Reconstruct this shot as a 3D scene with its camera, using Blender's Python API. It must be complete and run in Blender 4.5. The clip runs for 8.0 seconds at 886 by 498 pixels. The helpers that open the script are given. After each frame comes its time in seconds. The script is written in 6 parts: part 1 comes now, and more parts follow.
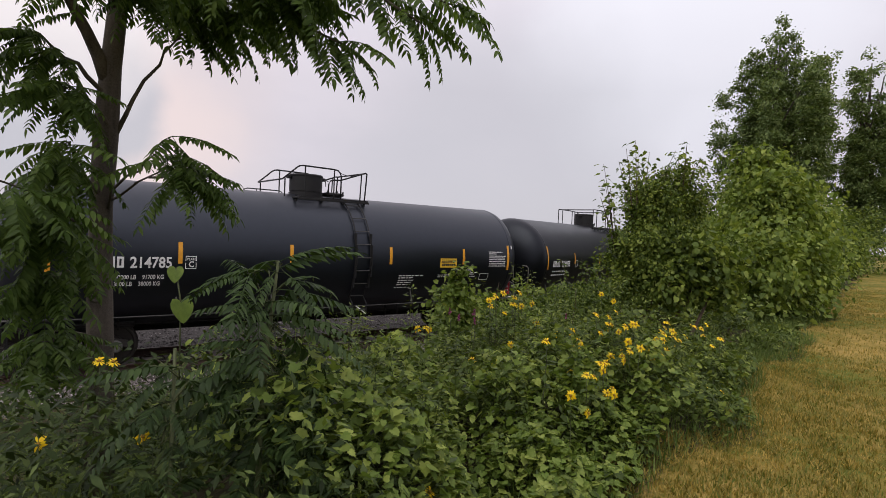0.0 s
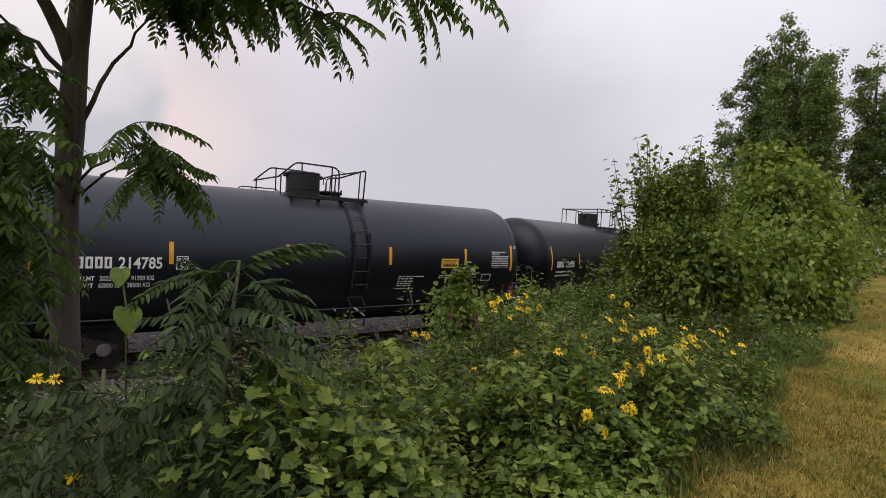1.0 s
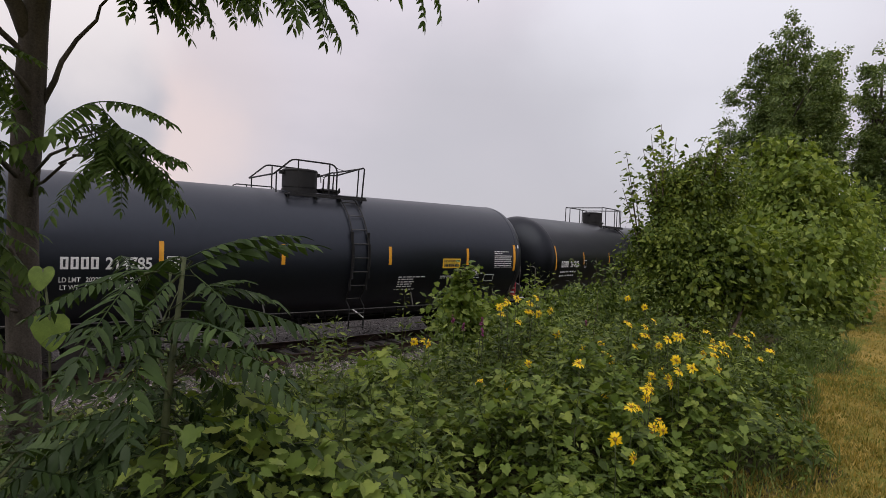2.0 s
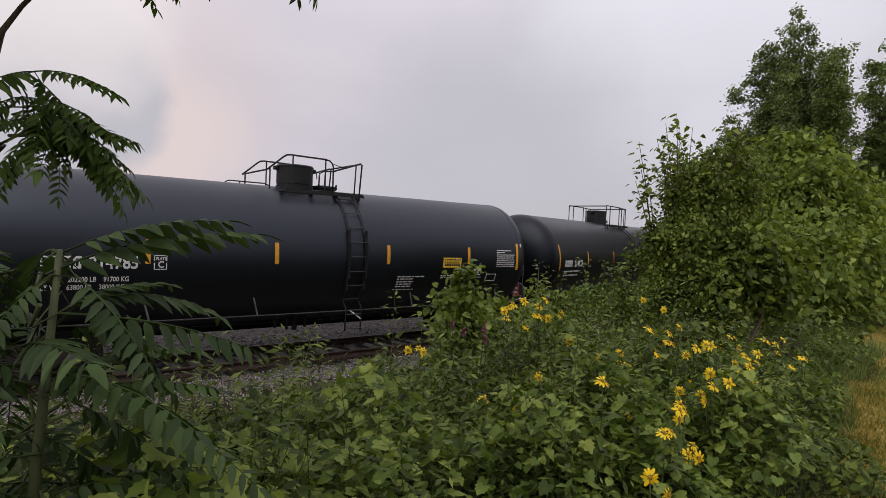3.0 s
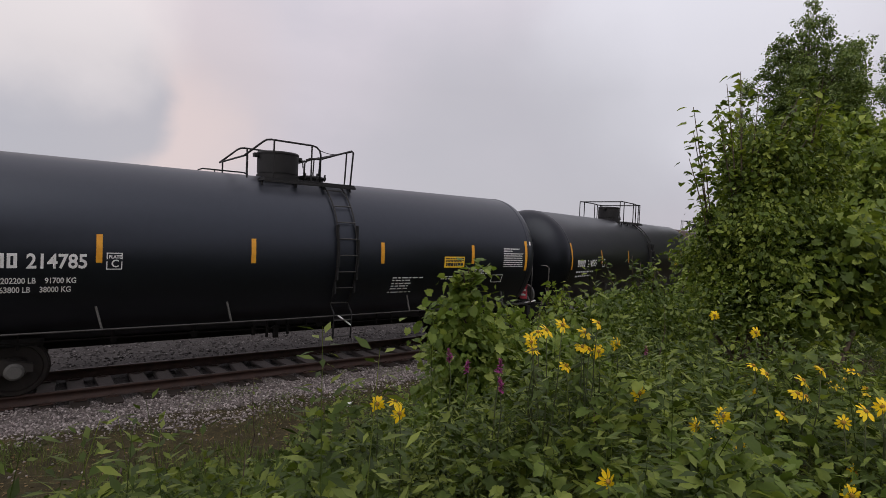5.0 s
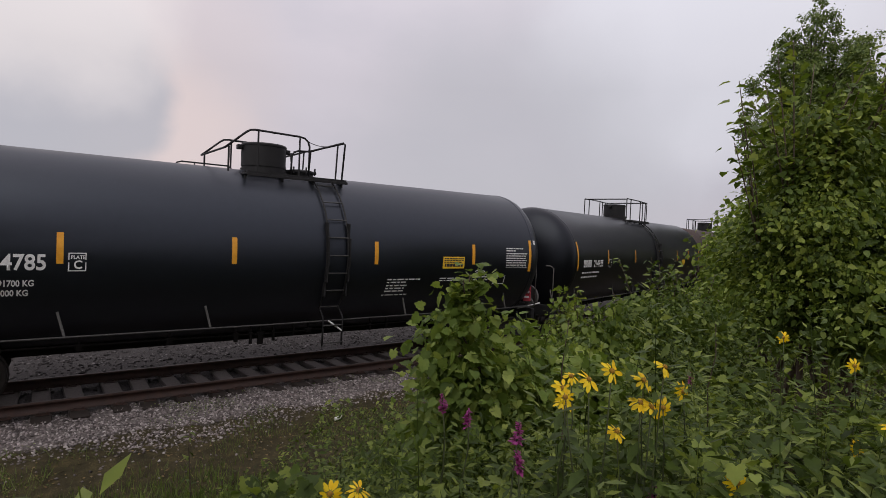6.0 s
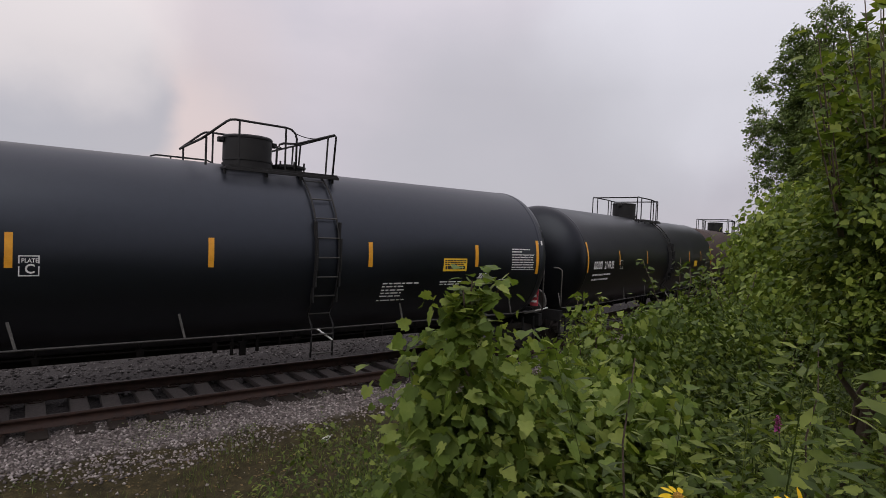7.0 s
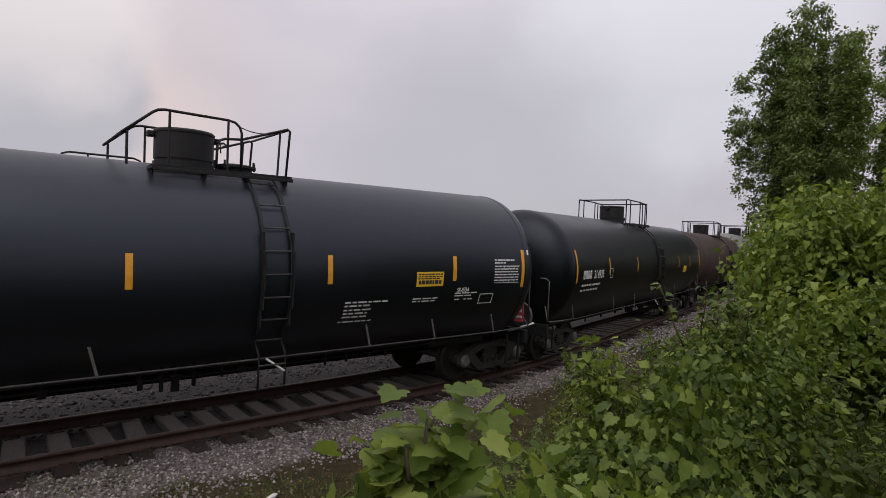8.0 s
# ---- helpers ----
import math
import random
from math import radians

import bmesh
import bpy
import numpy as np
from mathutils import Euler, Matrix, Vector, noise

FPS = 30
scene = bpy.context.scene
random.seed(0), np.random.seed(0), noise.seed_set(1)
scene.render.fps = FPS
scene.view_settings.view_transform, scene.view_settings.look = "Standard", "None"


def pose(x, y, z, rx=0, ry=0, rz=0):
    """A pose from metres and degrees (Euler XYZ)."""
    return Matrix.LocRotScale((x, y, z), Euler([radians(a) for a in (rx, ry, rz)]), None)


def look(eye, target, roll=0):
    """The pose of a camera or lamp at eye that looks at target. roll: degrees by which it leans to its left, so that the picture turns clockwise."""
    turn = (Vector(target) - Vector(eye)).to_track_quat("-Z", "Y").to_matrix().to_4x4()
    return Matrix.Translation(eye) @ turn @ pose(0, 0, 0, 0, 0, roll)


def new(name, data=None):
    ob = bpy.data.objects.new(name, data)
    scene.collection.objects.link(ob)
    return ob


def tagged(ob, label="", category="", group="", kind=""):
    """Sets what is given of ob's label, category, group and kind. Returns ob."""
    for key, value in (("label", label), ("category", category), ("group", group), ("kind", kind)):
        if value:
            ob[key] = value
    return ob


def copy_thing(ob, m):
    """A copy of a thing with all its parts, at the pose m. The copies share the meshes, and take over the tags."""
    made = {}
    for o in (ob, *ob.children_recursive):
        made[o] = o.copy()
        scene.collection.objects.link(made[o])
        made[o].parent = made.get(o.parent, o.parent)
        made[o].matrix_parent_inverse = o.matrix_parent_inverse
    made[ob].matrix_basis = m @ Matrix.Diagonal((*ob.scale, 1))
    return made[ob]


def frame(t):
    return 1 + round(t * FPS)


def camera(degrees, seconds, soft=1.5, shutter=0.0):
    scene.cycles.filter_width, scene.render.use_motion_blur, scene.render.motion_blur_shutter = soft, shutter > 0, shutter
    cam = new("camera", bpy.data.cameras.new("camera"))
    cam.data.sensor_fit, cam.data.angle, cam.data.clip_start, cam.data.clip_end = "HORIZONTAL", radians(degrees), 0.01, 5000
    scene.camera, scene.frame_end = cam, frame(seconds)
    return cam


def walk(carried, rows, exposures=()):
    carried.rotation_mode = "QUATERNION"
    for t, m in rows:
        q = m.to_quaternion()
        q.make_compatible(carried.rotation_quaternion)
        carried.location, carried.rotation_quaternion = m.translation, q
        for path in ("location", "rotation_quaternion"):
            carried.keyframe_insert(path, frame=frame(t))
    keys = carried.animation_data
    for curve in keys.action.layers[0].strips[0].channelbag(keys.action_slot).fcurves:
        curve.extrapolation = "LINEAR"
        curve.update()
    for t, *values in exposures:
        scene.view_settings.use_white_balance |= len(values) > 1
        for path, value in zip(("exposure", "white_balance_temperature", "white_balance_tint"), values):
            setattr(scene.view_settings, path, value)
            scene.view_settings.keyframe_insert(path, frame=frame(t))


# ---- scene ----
cam = camera(77.64, 8.0, 0.5)
PATH = [
    (0.0, -8.712, -13.947, 3.198, -1.42, -2.53, -37.76),
    (0.5, -8.559, -13.789, 3.177, -1.40, -2.51, -37.67),
    (1.0, -8.424, -13.614, 3.175, -1.38, -2.49, -37.55),
    (1.5, -8.289, -13.426, 3.159, -1.34, -2.41, -37.48),
    (3.0, -7.829, -12.877, 3.110, -1.40, -2.34, -37.28),
    (3.5, -7.634, -12.639, 3.089, -1.42, -2.36, -37.16),
    (4.0, -7.406, -12.364, 3.070, -1.46, -2.39, -37.09),
    (4.5, -7.154, -12.059, 3.048, -1.45, -2.41, -36.96),
    (6.0, -6.357, -11.087, 3.056, -1.69, -2.58, -36.90),
    (6.5, -6.080, -10.744, 3.016, -1.61, -2.50, -36.79),
    (7.0, -5.747, -10.363, 3.009, -1.48, -2.34, -36.59),
    (7.5, -5.280, -9.802, 3.091, -1.39, -2.29, -36.63),
    (8.0, -4.811, -9.308, 3.193, -1.41, -2.23, -38.63),
]
SKY, SKY_TOP, SUN = 0.9, 1.8, 1.25
walk(cam, [(t, pose(x, y, z, 90 + pitch, lean, yaw)) for t, x, y, z, pitch, lean, yaw in PATH], ((0.0, 0.26), (1.5, 0.17), (3.0, 0.06), (8.0, 0.0)))

# ---- world: a thick evening overcast, warmer and brighter low on one side ----
world = bpy.data.worlds.new("sky")
scene.world = world
world.use_nodes = True
wn, wl = world.node_tree.nodes, world.node_tree.links
wn.clear()


w_out = wn.new("ShaderNodeOutputWorld")
w_bg = wn.new("ShaderNodeBackground")
w_sky = wn.new("ShaderNodeTexSky")
w_sky.sky_type, w_sky.sun_disc = "NISHITA", False
w_sky.sun_elevation, w_sky.sun_rotation = radians(38), radians(-100)
w_co = wn.new("ShaderNodeTexCoord")
w_map = wn.new("ShaderNodeMapping")
w_map.inputs["Scale"].default_value = (1.0, 1.0, 2.2)
w_noise = wn.new("ShaderNodeTexNoise")
w_noise.inputs["Scale"].default_value = 1.7
w_noise.inputs["Detail"].default_value = 7
w_noise.inputs["Roughness"].default_value = 0.5
w_ramp = wn.new("ShaderNodeValToRGB")
w_ramp.color_ramp.elements[0].position, w_ramp.color_ramp.elements[0].color = 0.34, (0.553, 0.53, 0.598, 1)
w_ramp.color_ramp.elements[1].position, w_ramp.color_ramp.elements[1].color = 0.66, (0.712, 0.66, 0.725, 1)
w_warp = wn.new("ShaderNodeTexNoise")
w_warp.inputs["Scale"].default_value, w_warp.inputs["Detail"].default_value = 4.0, 8
w_push = wn.new("ShaderNodeVectorMath")
w_push.operation = "MULTIPLY_ADD"
w_push.inputs[1].default_value = (0.2, 0.2, 0.2)
wl.new(w_co.outputs["Generated"], w_warp.inputs["Vector"])
wl.new(w_warp.outputs["Color"], w_push.inputs[0])
wl.new(w_co.outputs["Generated"], w_push.inputs[2])
w_cloud = w_ramp.outputs["Color"]
# cloud banks: heading, edge and core as cosines, colour, strength
for way, lo, hi, tone, amount in (((0.12, 0.97, 0.19), 0.955, 0.992, (0.74, 0.655, 0.685), 0.8), ((0.15, 0.975, 0.15), 0.985, 0.999, (0.86, 0.715, 0.7), 0.75), ((0.02, 0.975, 0.185), 0.984, 0.9925, (0.53, 0.53, 0.59), 0.85),
                                  ((-0.02, 0.94, 0.35), 0.972, 0.994, (0.9, 0.83, 0.84), 0.85), ((0.82, 0.46, 0.34), 0.95, 0.99, (0.84, 0.83, 0.9), 0.7), ((0.68, 0.72, 0.12), 0.94, 0.995, (0.56, 0.55, 0.6), 0.7)):
    w_dot = wn.new("ShaderNodeVectorMath")
    w_dot.operation = "DOT_PRODUCT"
    w_dot.inputs[1].default_value = Vector(way).normalized()
    w_nrm = wn.new("ShaderNodeVectorMath")
    w_nrm.operation = "NORMALIZE"
    w_sub = wn.new("ShaderNodeVectorMath")
    w_sub.operation = "SUBTRACT"
    w_sub.inputs[1].default_value = (0.1, 0.1, 0.1)
    w_rng = wn.new("ShaderNodeMapRange")
    w_rng.interpolation_type = "SMOOTHSTEP"
    w_rng.inputs["From Min"].default_value, w_rng.inputs["From Max"].default_value, w_rng.inputs["To Max"].default_value = lo, hi, amount
    w_bank = wn.new("ShaderNodeMix")
    w_bank.data_type = "RGBA"
    w_bank.inputs["B"].default_value = (*tone, 1)
    wl.new(w_push.outputs["Vector"], w_sub.inputs[0])
    wl.new(w_sub.outputs["Vector"], w_nrm.inputs[0])
    wl.new(w_nrm.outputs["Vector"], w_dot.inputs[0])
    wl.new(w_dot.outputs["Value"], w_rng.inputs["Value"])
    wl.new(w_rng.outputs["Result"], w_bank.inputs["Factor"])
    wl.new(w_cloud, w_bank.inputs["A"])
    w_cloud = w_bank.outputs["Result"]
w_sep = wn.new("ShaderNodeSeparateXYZ")
w_zen = wn.new("ShaderNodeMapRange")
w_zen.inputs["From Min"].default_value, w_zen.inputs["From Max"].default_value = 0.25, 0.9
w_zen.inputs["To Min"].default_value, w_zen.inputs["To Max"].default_value = 1.0, SKY_TOP
w_scale = wn.new("ShaderNodeVectorMath")
w_scale.operation = "SCALE"
w_mix = wn.new("ShaderNodeMix")
w_mix.data_type = "RGBA"
w_mix.inputs["Factor"].default_value = 0.96
w_nsc = wn.new("ShaderNodeVectorMath")
w_nsc.operation = "SCALE"
w_nsc.inputs["Scale"].default_value = 0.1
wl.new(w_co.outputs["Generated"], w_map.inputs["Vector"])
wl.new(w_map.outputs["Vector"], w_noise.inputs["Vector"])
wl.new(w_noise.outputs["Fac"], w_ramp.inputs["Fac"])
wl.new(w_co.outputs["Generated"], w_sep.inputs[0])
wl.new(w_sep.outputs["Z"], w_zen.inputs["Value"])
wl.new(w_cloud, w_scale.inputs[0])
wl.new(w_zen.outputs["Result"], w_scale.inputs["Scale"])
wl.new(w_sky.outputs["Color"], w_nsc.inputs[0])
wl.new(w_nsc.outputs["Vector"], w_mix.inputs["A"])
wl.new(w_scale.outputs["Vector"], w_mix.inputs["B"])
wl.new(w_mix.outputs["Result"], w_bg.inputs["Color"])
wl.new(w_bg.outputs["Background"], w_out.inputs["Surface"])
w_bg.inputs["Strength"].default_value = SKY

sun = new("sun", bpy.data.lights.new("sun", "SUN"))
sun.data.energy, sun.data.angle, sun.data.color = SUN, radians(50), (1.0, 0.95, 0.88)
sun.matrix_world = look(Vector((-6, -3, 9)), Vector((0, 0, 0)))


# ---- materials ----
def material(name, rough=0.6, metal=0.0, spec=0.5):
    m = bpy.data.materials.new(name)
    m.use_nodes = True
    b = m.node_tree.nodes["Principled BSDF"]
    b.inputs["Roughness"].default_value, b.inputs["Metallic"].default_value = rough, metal
    b.inputs["Specular IOR Level"].default_value = spec
    return m, m.node_tree.nodes, m.node_tree.links, b


def ramp(nodes, *stops):
    r = nodes.new("ShaderNodeValToRGB")
    e = r.color_ramp.elements
    while len(e) < len(stops):
        e.new(0.5)
    for el, (p, c) in zip(e, stops):
        el.position, el.color = p, (*c, 1)
    return r


def noisy(nodes, links, scale, detail=4, rough=0.55, stretch=None):
    n = nodes.new("ShaderNodeTexNoise")
    n.inputs["Scale"].default_value, n.inputs["Detail"].default_value, n.inputs["Roughness"].default_value = scale, detail, rough
    co = nodes.new("ShaderNodeTexCoord")
    if stretch:
        mp = nodes.new("ShaderNodeMapping")
        mp.inputs["Scale"].default_value = stretch
        links.new(co.outputs["Object"], mp.inputs["Vector"])
        links.new(mp.outputs["Vector"], n.inputs["Vector"])
    else:
        links.new(co.outputs["Object"], n.inputs["Vector"])
    return n


def bumped(nodes, links, bsdf, height, strength, distance):
    b = nodes.new("ShaderNodeBump")
    b.inputs["Strength"].default_value, b.inputs["Distance"].default_value = strength, distance
    links.new(height, b.inputs["Height"])
    links.new(b.outputs["Normal"], bsdf.inputs["Normal"])


def plain(name, a, b, scale=8.0, rough=0.6, metal=0.0, bump=0.15, spec=0.5, stretch=None):
    """A surface whose colour wanders between a and b, with a fine relief of its own."""
    m, nodes, links, bsdf = material(name, rough, metal, spec)
    n1, n2 = noisy(nodes, links, scale, 5, stretch=stretch), noisy(nodes, links, scale * 9, 3)
    mx = nodes.new("ShaderNodeMath")
    mx.operation = "MULTIPLY_ADD"
    mx.inputs[1].default_value = 0.35
    links.new(n2.outputs["Fac"], mx.inputs[0])
    sc = nodes.new("ShaderNodeMath")
    sc.operation = "MULTIPLY"
    sc.inputs[1].default_value = 0.65
    links.new(n1.outputs["Fac"], sc.inputs[0])
    links.new(sc.outputs[0], mx.inputs[2])
    r = ramp(nodes, (0.32, a), (0.68, b))
    links.new(mx.outputs[0], r.inputs["Fac"])
    links.new(r.outputs["Color"], bsdf.inputs["Base Color"])
    rr = nodes.new("ShaderNodeMapRange")
    rr.inputs["To Min"].default_value, rr.inputs["To Max"].default_value = max(0.05, rough - 0.1), min(1, rough + 0.12)
    links.new(n1.outputs["Fac"], rr.inputs["Value"])
    links.new(rr.outputs["Result"], bsdf.inputs["Roughness"])
    if bump:
        bumped(nodes, links, bsdf, mx.outputs[0], bump, 0.01)
    return m


def leafy(name, dark, mid, light, glow=0.35, rough=0.5, veins=30.0):
    """Living leaves: each one its own green, partly lit through."""
    m, nodes, links, bsdf = material(name, rough, 0, 0.22)
    geo = nodes.new("ShaderNodeNewGeometry")
    r = ramp(nodes, (0.0, dark), (0.55, mid), (1.0, light))
    n = noisy(nodes, links, veins, 3)
    big = noisy(nodes, links, 2.3, 3)
    ad = nodes.new("ShaderNodeMath")
    ad.operation = "MULTIPLY_ADD"
    ad.inputs[1].default_value = 0.66
    links.new(geo.outputs["Random Per Island"], ad.inputs[0])
    s2 = nodes.new("ShaderNodeMath")
    s2.operation = "MULTIPLY"
    s2.inputs[1].default_value = 0.85
    links.new(big.outputs["Fac"], s2.inputs[0])
    links.new(s2.outputs[0], ad.inputs[2])
    s3 = nodes.new("ShaderNodeMath")
    s3.operation = "MULTIPLY_ADD"
    s3.inputs[1].default_value = 0.3
    links.new(n.outputs["Fac"], s3.inputs[0])
    s4 = nodes.new("ShaderNodeMath")
    s4.operation = "SUBTRACT"
    s4.inputs[1].default_value = 0.34
    links.new(ad.outputs[0], s4.inputs[0])
    links.new(s4.outputs[0], s3.inputs[2])
    links.new(s3.outputs[0], r.inputs["Fac"])
    links.new(r.outputs["Color"], bsdf.inputs["Base Color"])
    tr = nodes.new("ShaderNodeBsdfTranslucent")
    tint = nodes.new("ShaderNodeMix")
    tint.data_type, tint.blend_type = "RGBA", "MULTIPLY"
    tint.inputs["Factor"].default_value = 1.0
    tint.inputs["B"].default_value = (1.0, 1.0, 0.55, 1)
    links.new(r.outputs["Color"], tint.inputs["A"])
    links.new(tint.outputs["Result"], tr.inputs["Color"])
    mix = nodes.new("ShaderNodeMixShader")
    mix.inputs["Fac"].default_value = glow
    out = nodes["Material Output"]
    links.new(bsdf.outputs[0], mix.inputs[1])
    links.new(tr.outputs[0], mix.inputs[2])
    links.new(mix.outputs[0], out.inputs["Surface"])
    return m


def tank_paint():
    """Black gloss paint gone dull: cold sheen put in by a bluish specular tint, faint streaks."""
    m = plain("black_tank_paint", (0.0025, 0.0029, 0.004), (0.0075, 0.0085, 0.0125), 0.8, 0.38, 0.0, 0.012, 0.6, (0.35, 1, 1))
    m.node_tree.nodes["Principled BSDF"].inputs["Specular Tint"].default_value = (0.77, 0.86, 1.0, 1)
    return m


M_TANK = tank_paint()
# Second car's copy of the tank paint, shade put in by weaker reflections.
M_TANK_DIM = plain("dim_black_tank_paint", (0.0022, 0.0024, 0.003), (0.006, 0.0065, 0.008), 0.8, 0.35, 0.0, 0.01, 0.32, (0.35, 1, 1))
M_TANK_DIM.node_tree.nodes["Principled BSDF"].inputs["Specular Tint"].default_value = (0.8, 0.87, 1.0, 1)
M_TANK_RUST = plain("rusty_tank_paint", (0.02, 0.014, 0.012), (0.06, 0.034, 0.026), 0.9, 0.6, 0.0, 0.05, 0.4, (1, 1, 0.3))
M_TANK_GREY = plain("grey_tank_paint", (0.12, 0.125, 0.12), (0.2, 0.2, 0.19), 0.9, 0.55, 0.0, 0.03, 0.4, (1, 1, 0.3))
M_IRON = plain("black_steel", (0.007, 0.007, 0.0075), (0.019, 0.0185, 0.019), 6, 0.6, 0.0, 0.1, 0.3)
M_GREY_STEEL = plain("dusty_steel", (0.07, 0.07, 0.066), (0.14, 0.135, 0.125), 5, 0.6, 0.0, 0.1)
# Matt black with weak reflections, for the parts under the belly.
M_UNDERFRAME = plain("matt_black_underframe", (0.005, 0.005, 0.005), (0.014, 0.012, 0.011), 7, 0.9, 0.0, 0.2, 0.1)
M_RUNG = plain("worn_rung_steel", (0.022, 0.022, 0.022), (0.058, 0.056, 0.053), 9, 0.55, 0.0, 0.1)
M_TRUCK = plain("grimy_cast_steel", (0.009, 0.008, 0.007), (0.03, 0.024, 0.02), 4, 0.75, 0.0, 0.4)
M_WHEEL = plain("wheel_steel", (0.013, 0.011, 0.01), (0.036, 0.028, 0.024), 5, 0.6, 0.3, 0.2)
M_RAIL = plain("rusty_rail", (0.022, 0.011, 0.008), (0.06, 0.029, 0.02), 7, 0.7, 0.0, 0.3)
M_TIE = plain("weathered_wood", (0.052, 0.043, 0.039), (0.145, 0.125, 0.114), 3, 0.9, 0.0, 0.5, 0.2, (0.6, 0.12, 1))


def creosote(m):
    """Tie ends stay dark with creosote where no brake dust and sun reach the wood."""
    nodes, links = m.node_tree.nodes, m.node_tree.links
    bsdf = nodes["Principled BSDF"]
    old = bsdf.inputs["Base Color"].links[0].from_socket
    co, sep, ab, rg, mx = (nodes.new("ShaderNode" + k) for k in ("TexCoord", "SeparateXYZ", "Math", "MapRange", "Mix"))
    ab.operation, mx.data_type = "ABSOLUTE", "RGBA"
    rg.inputs["From Min"].default_value, rg.inputs["From Max"].default_value, rg.inputs["To Max"].default_value = 0.72, 0.9, 0.85
    mx.inputs["B"].default_value = (0.022, 0.016, 0.013, 1)
    links.new(co.outputs["Object"], sep.inputs[0])
    links.new(sep.outputs["Y"], ab.inputs[0])
    links.new(ab.outputs[0], rg.inputs["Value"])
    links.new(rg.outputs["Result"], mx.inputs["Factor"])
    links.new(old, mx.inputs["A"])
    links.new(mx.outputs["Result"], bsdf.inputs["Base Color"])


creosote(M_TIE)
M_STRIPE = plain("amber_reflective_tape", (0.62, 0.27, 0.015), (0.8, 0.38, 0.03), 12, 0.4, 0, 0.02)
M_SIGN = plain("yellow_decal", (0.75, 0.46, 0.02), (0.85, 0.55, 0.04), 10, 0.45, 0, 0.02)
M_WHITE = plain("white_lettering", (0.62, 0.62, 0.61), (0.82, 0.82, 0.8), 30, 0.6, 0, 0.02)
M_BLACK = plain("black_lettering", (0.02, 0.02, 0.02), (0.04, 0.04, 0.04), 30, 0.6, 0, 0.02)
M_RED = plain("red_decal", (0.45, 0.04, 0.06), (0.6, 0.08, 0.1), 20, 0.45, 0, 0.02)
M_BARK = plain("ailanthus_bark", (0.035, 0.03, 0.025), (0.16, 0.135, 0.11), 9, 0.9, 0, 1.0, 0.2, (1, 1, 0.12))
M_STEM = plain("green_stem", (0.035, 0.05, 0.015), (0.08, 0.09, 0.03), 15, 0.7, 0, 0.1)
M_TWIG = plain("brown_twig", (0.05, 0.035, 0.025), (0.12, 0.085, 0.06), 15, 0.85, 0, 0.2)
L_TREE = leafy("ailanthus_leaf", (0.031, 0.055, 0.0106), (0.067, 0.115, 0.0213), (0.135, 0.2, 0.0456), 0.45)
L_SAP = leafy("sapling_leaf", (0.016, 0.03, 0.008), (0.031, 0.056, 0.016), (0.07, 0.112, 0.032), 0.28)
L_WEED = leafy("weed_leaf", (0.015, 0.025, 0.0046), (0.071, 0.108, 0.0198), (0.249, 0.3, 0.0638), 0.34)
# Copy of the weed leaf with the tree's shade put into its greens.
L_WEED_SHADED = leafy("shaded_weed_leaf", (0.009, 0.015, 0.0046), (0.035, 0.057, 0.0137), (0.114, 0.155, 0.0395), 0.3)
L_VINE = leafy("grapevine_leaf", (0.052, 0.085, 0.0152), (0.155, 0.225, 0.0426), (0.353, 0.41, 0.0988), 0.42)
L_SHRUB = leafy("shrub_leaf", (0.022, 0.038, 0.0076), (0.098, 0.146, 0.0243), (0.291, 0.345, 0.0684), 0.4)
L_BRIGHT = leafy("bright_shrub_leaf", (0.047, 0.075, 0.0137), (0.155, 0.22, 0.0395), (0.342, 0.4, 0.0912), 0.45)
# Copy of the shrub leaf; how light falls on the thicket is toned in.
L_SHRUB_TONED = leafy("light_toned_shrub_leaf", (0.022, 0.04, 0.0076), (0.078, 0.12, 0.0213), (0.228, 0.285, 0.0608), 0.36)
L_POPLAR = leafy("poplar_leaf", (0.045, 0.07, 0.02), (0.125, 0.18, 0.055), (0.27, 0.33, 0.13), 0.4)
L_GRASS = leafy("tall_grass", (0.048, 0.077, 0.0167), (0.109, 0.16, 0.0365), (0.228, 0.275, 0.0836), 0.35)
L_LAWN = leafy("mown_grass", (0.065, 0.11, 0.014), (0.21, 0.175, 0.034), (0.5, 0.355, 0.1), 0.28)
L_PETAL = leafy("yellow_petal", (0.85, 0.53, 0.01), (0.92, 0.64, 0.02), (0.96, 0.77, 0.05), 0.3)
L_PURPLE = leafy("purple_petal", (0.2, 0.02, 0.12), (0.33, 0.045, 0.21), (0.46, 0.1, 0.32), 0.3)
L_DEAD = leafy("dead_leaf", (0.06, 0.04, 0.02), (0.14, 0.095, 0.045), (0.28, 0.2, 0.1), 0.2)
M_DISC = plain("brown_flower_disc", (0.22, 0.1, 0.012), (0.5, 0.28, 0.03), 200, 0.9, 0, 0.4)


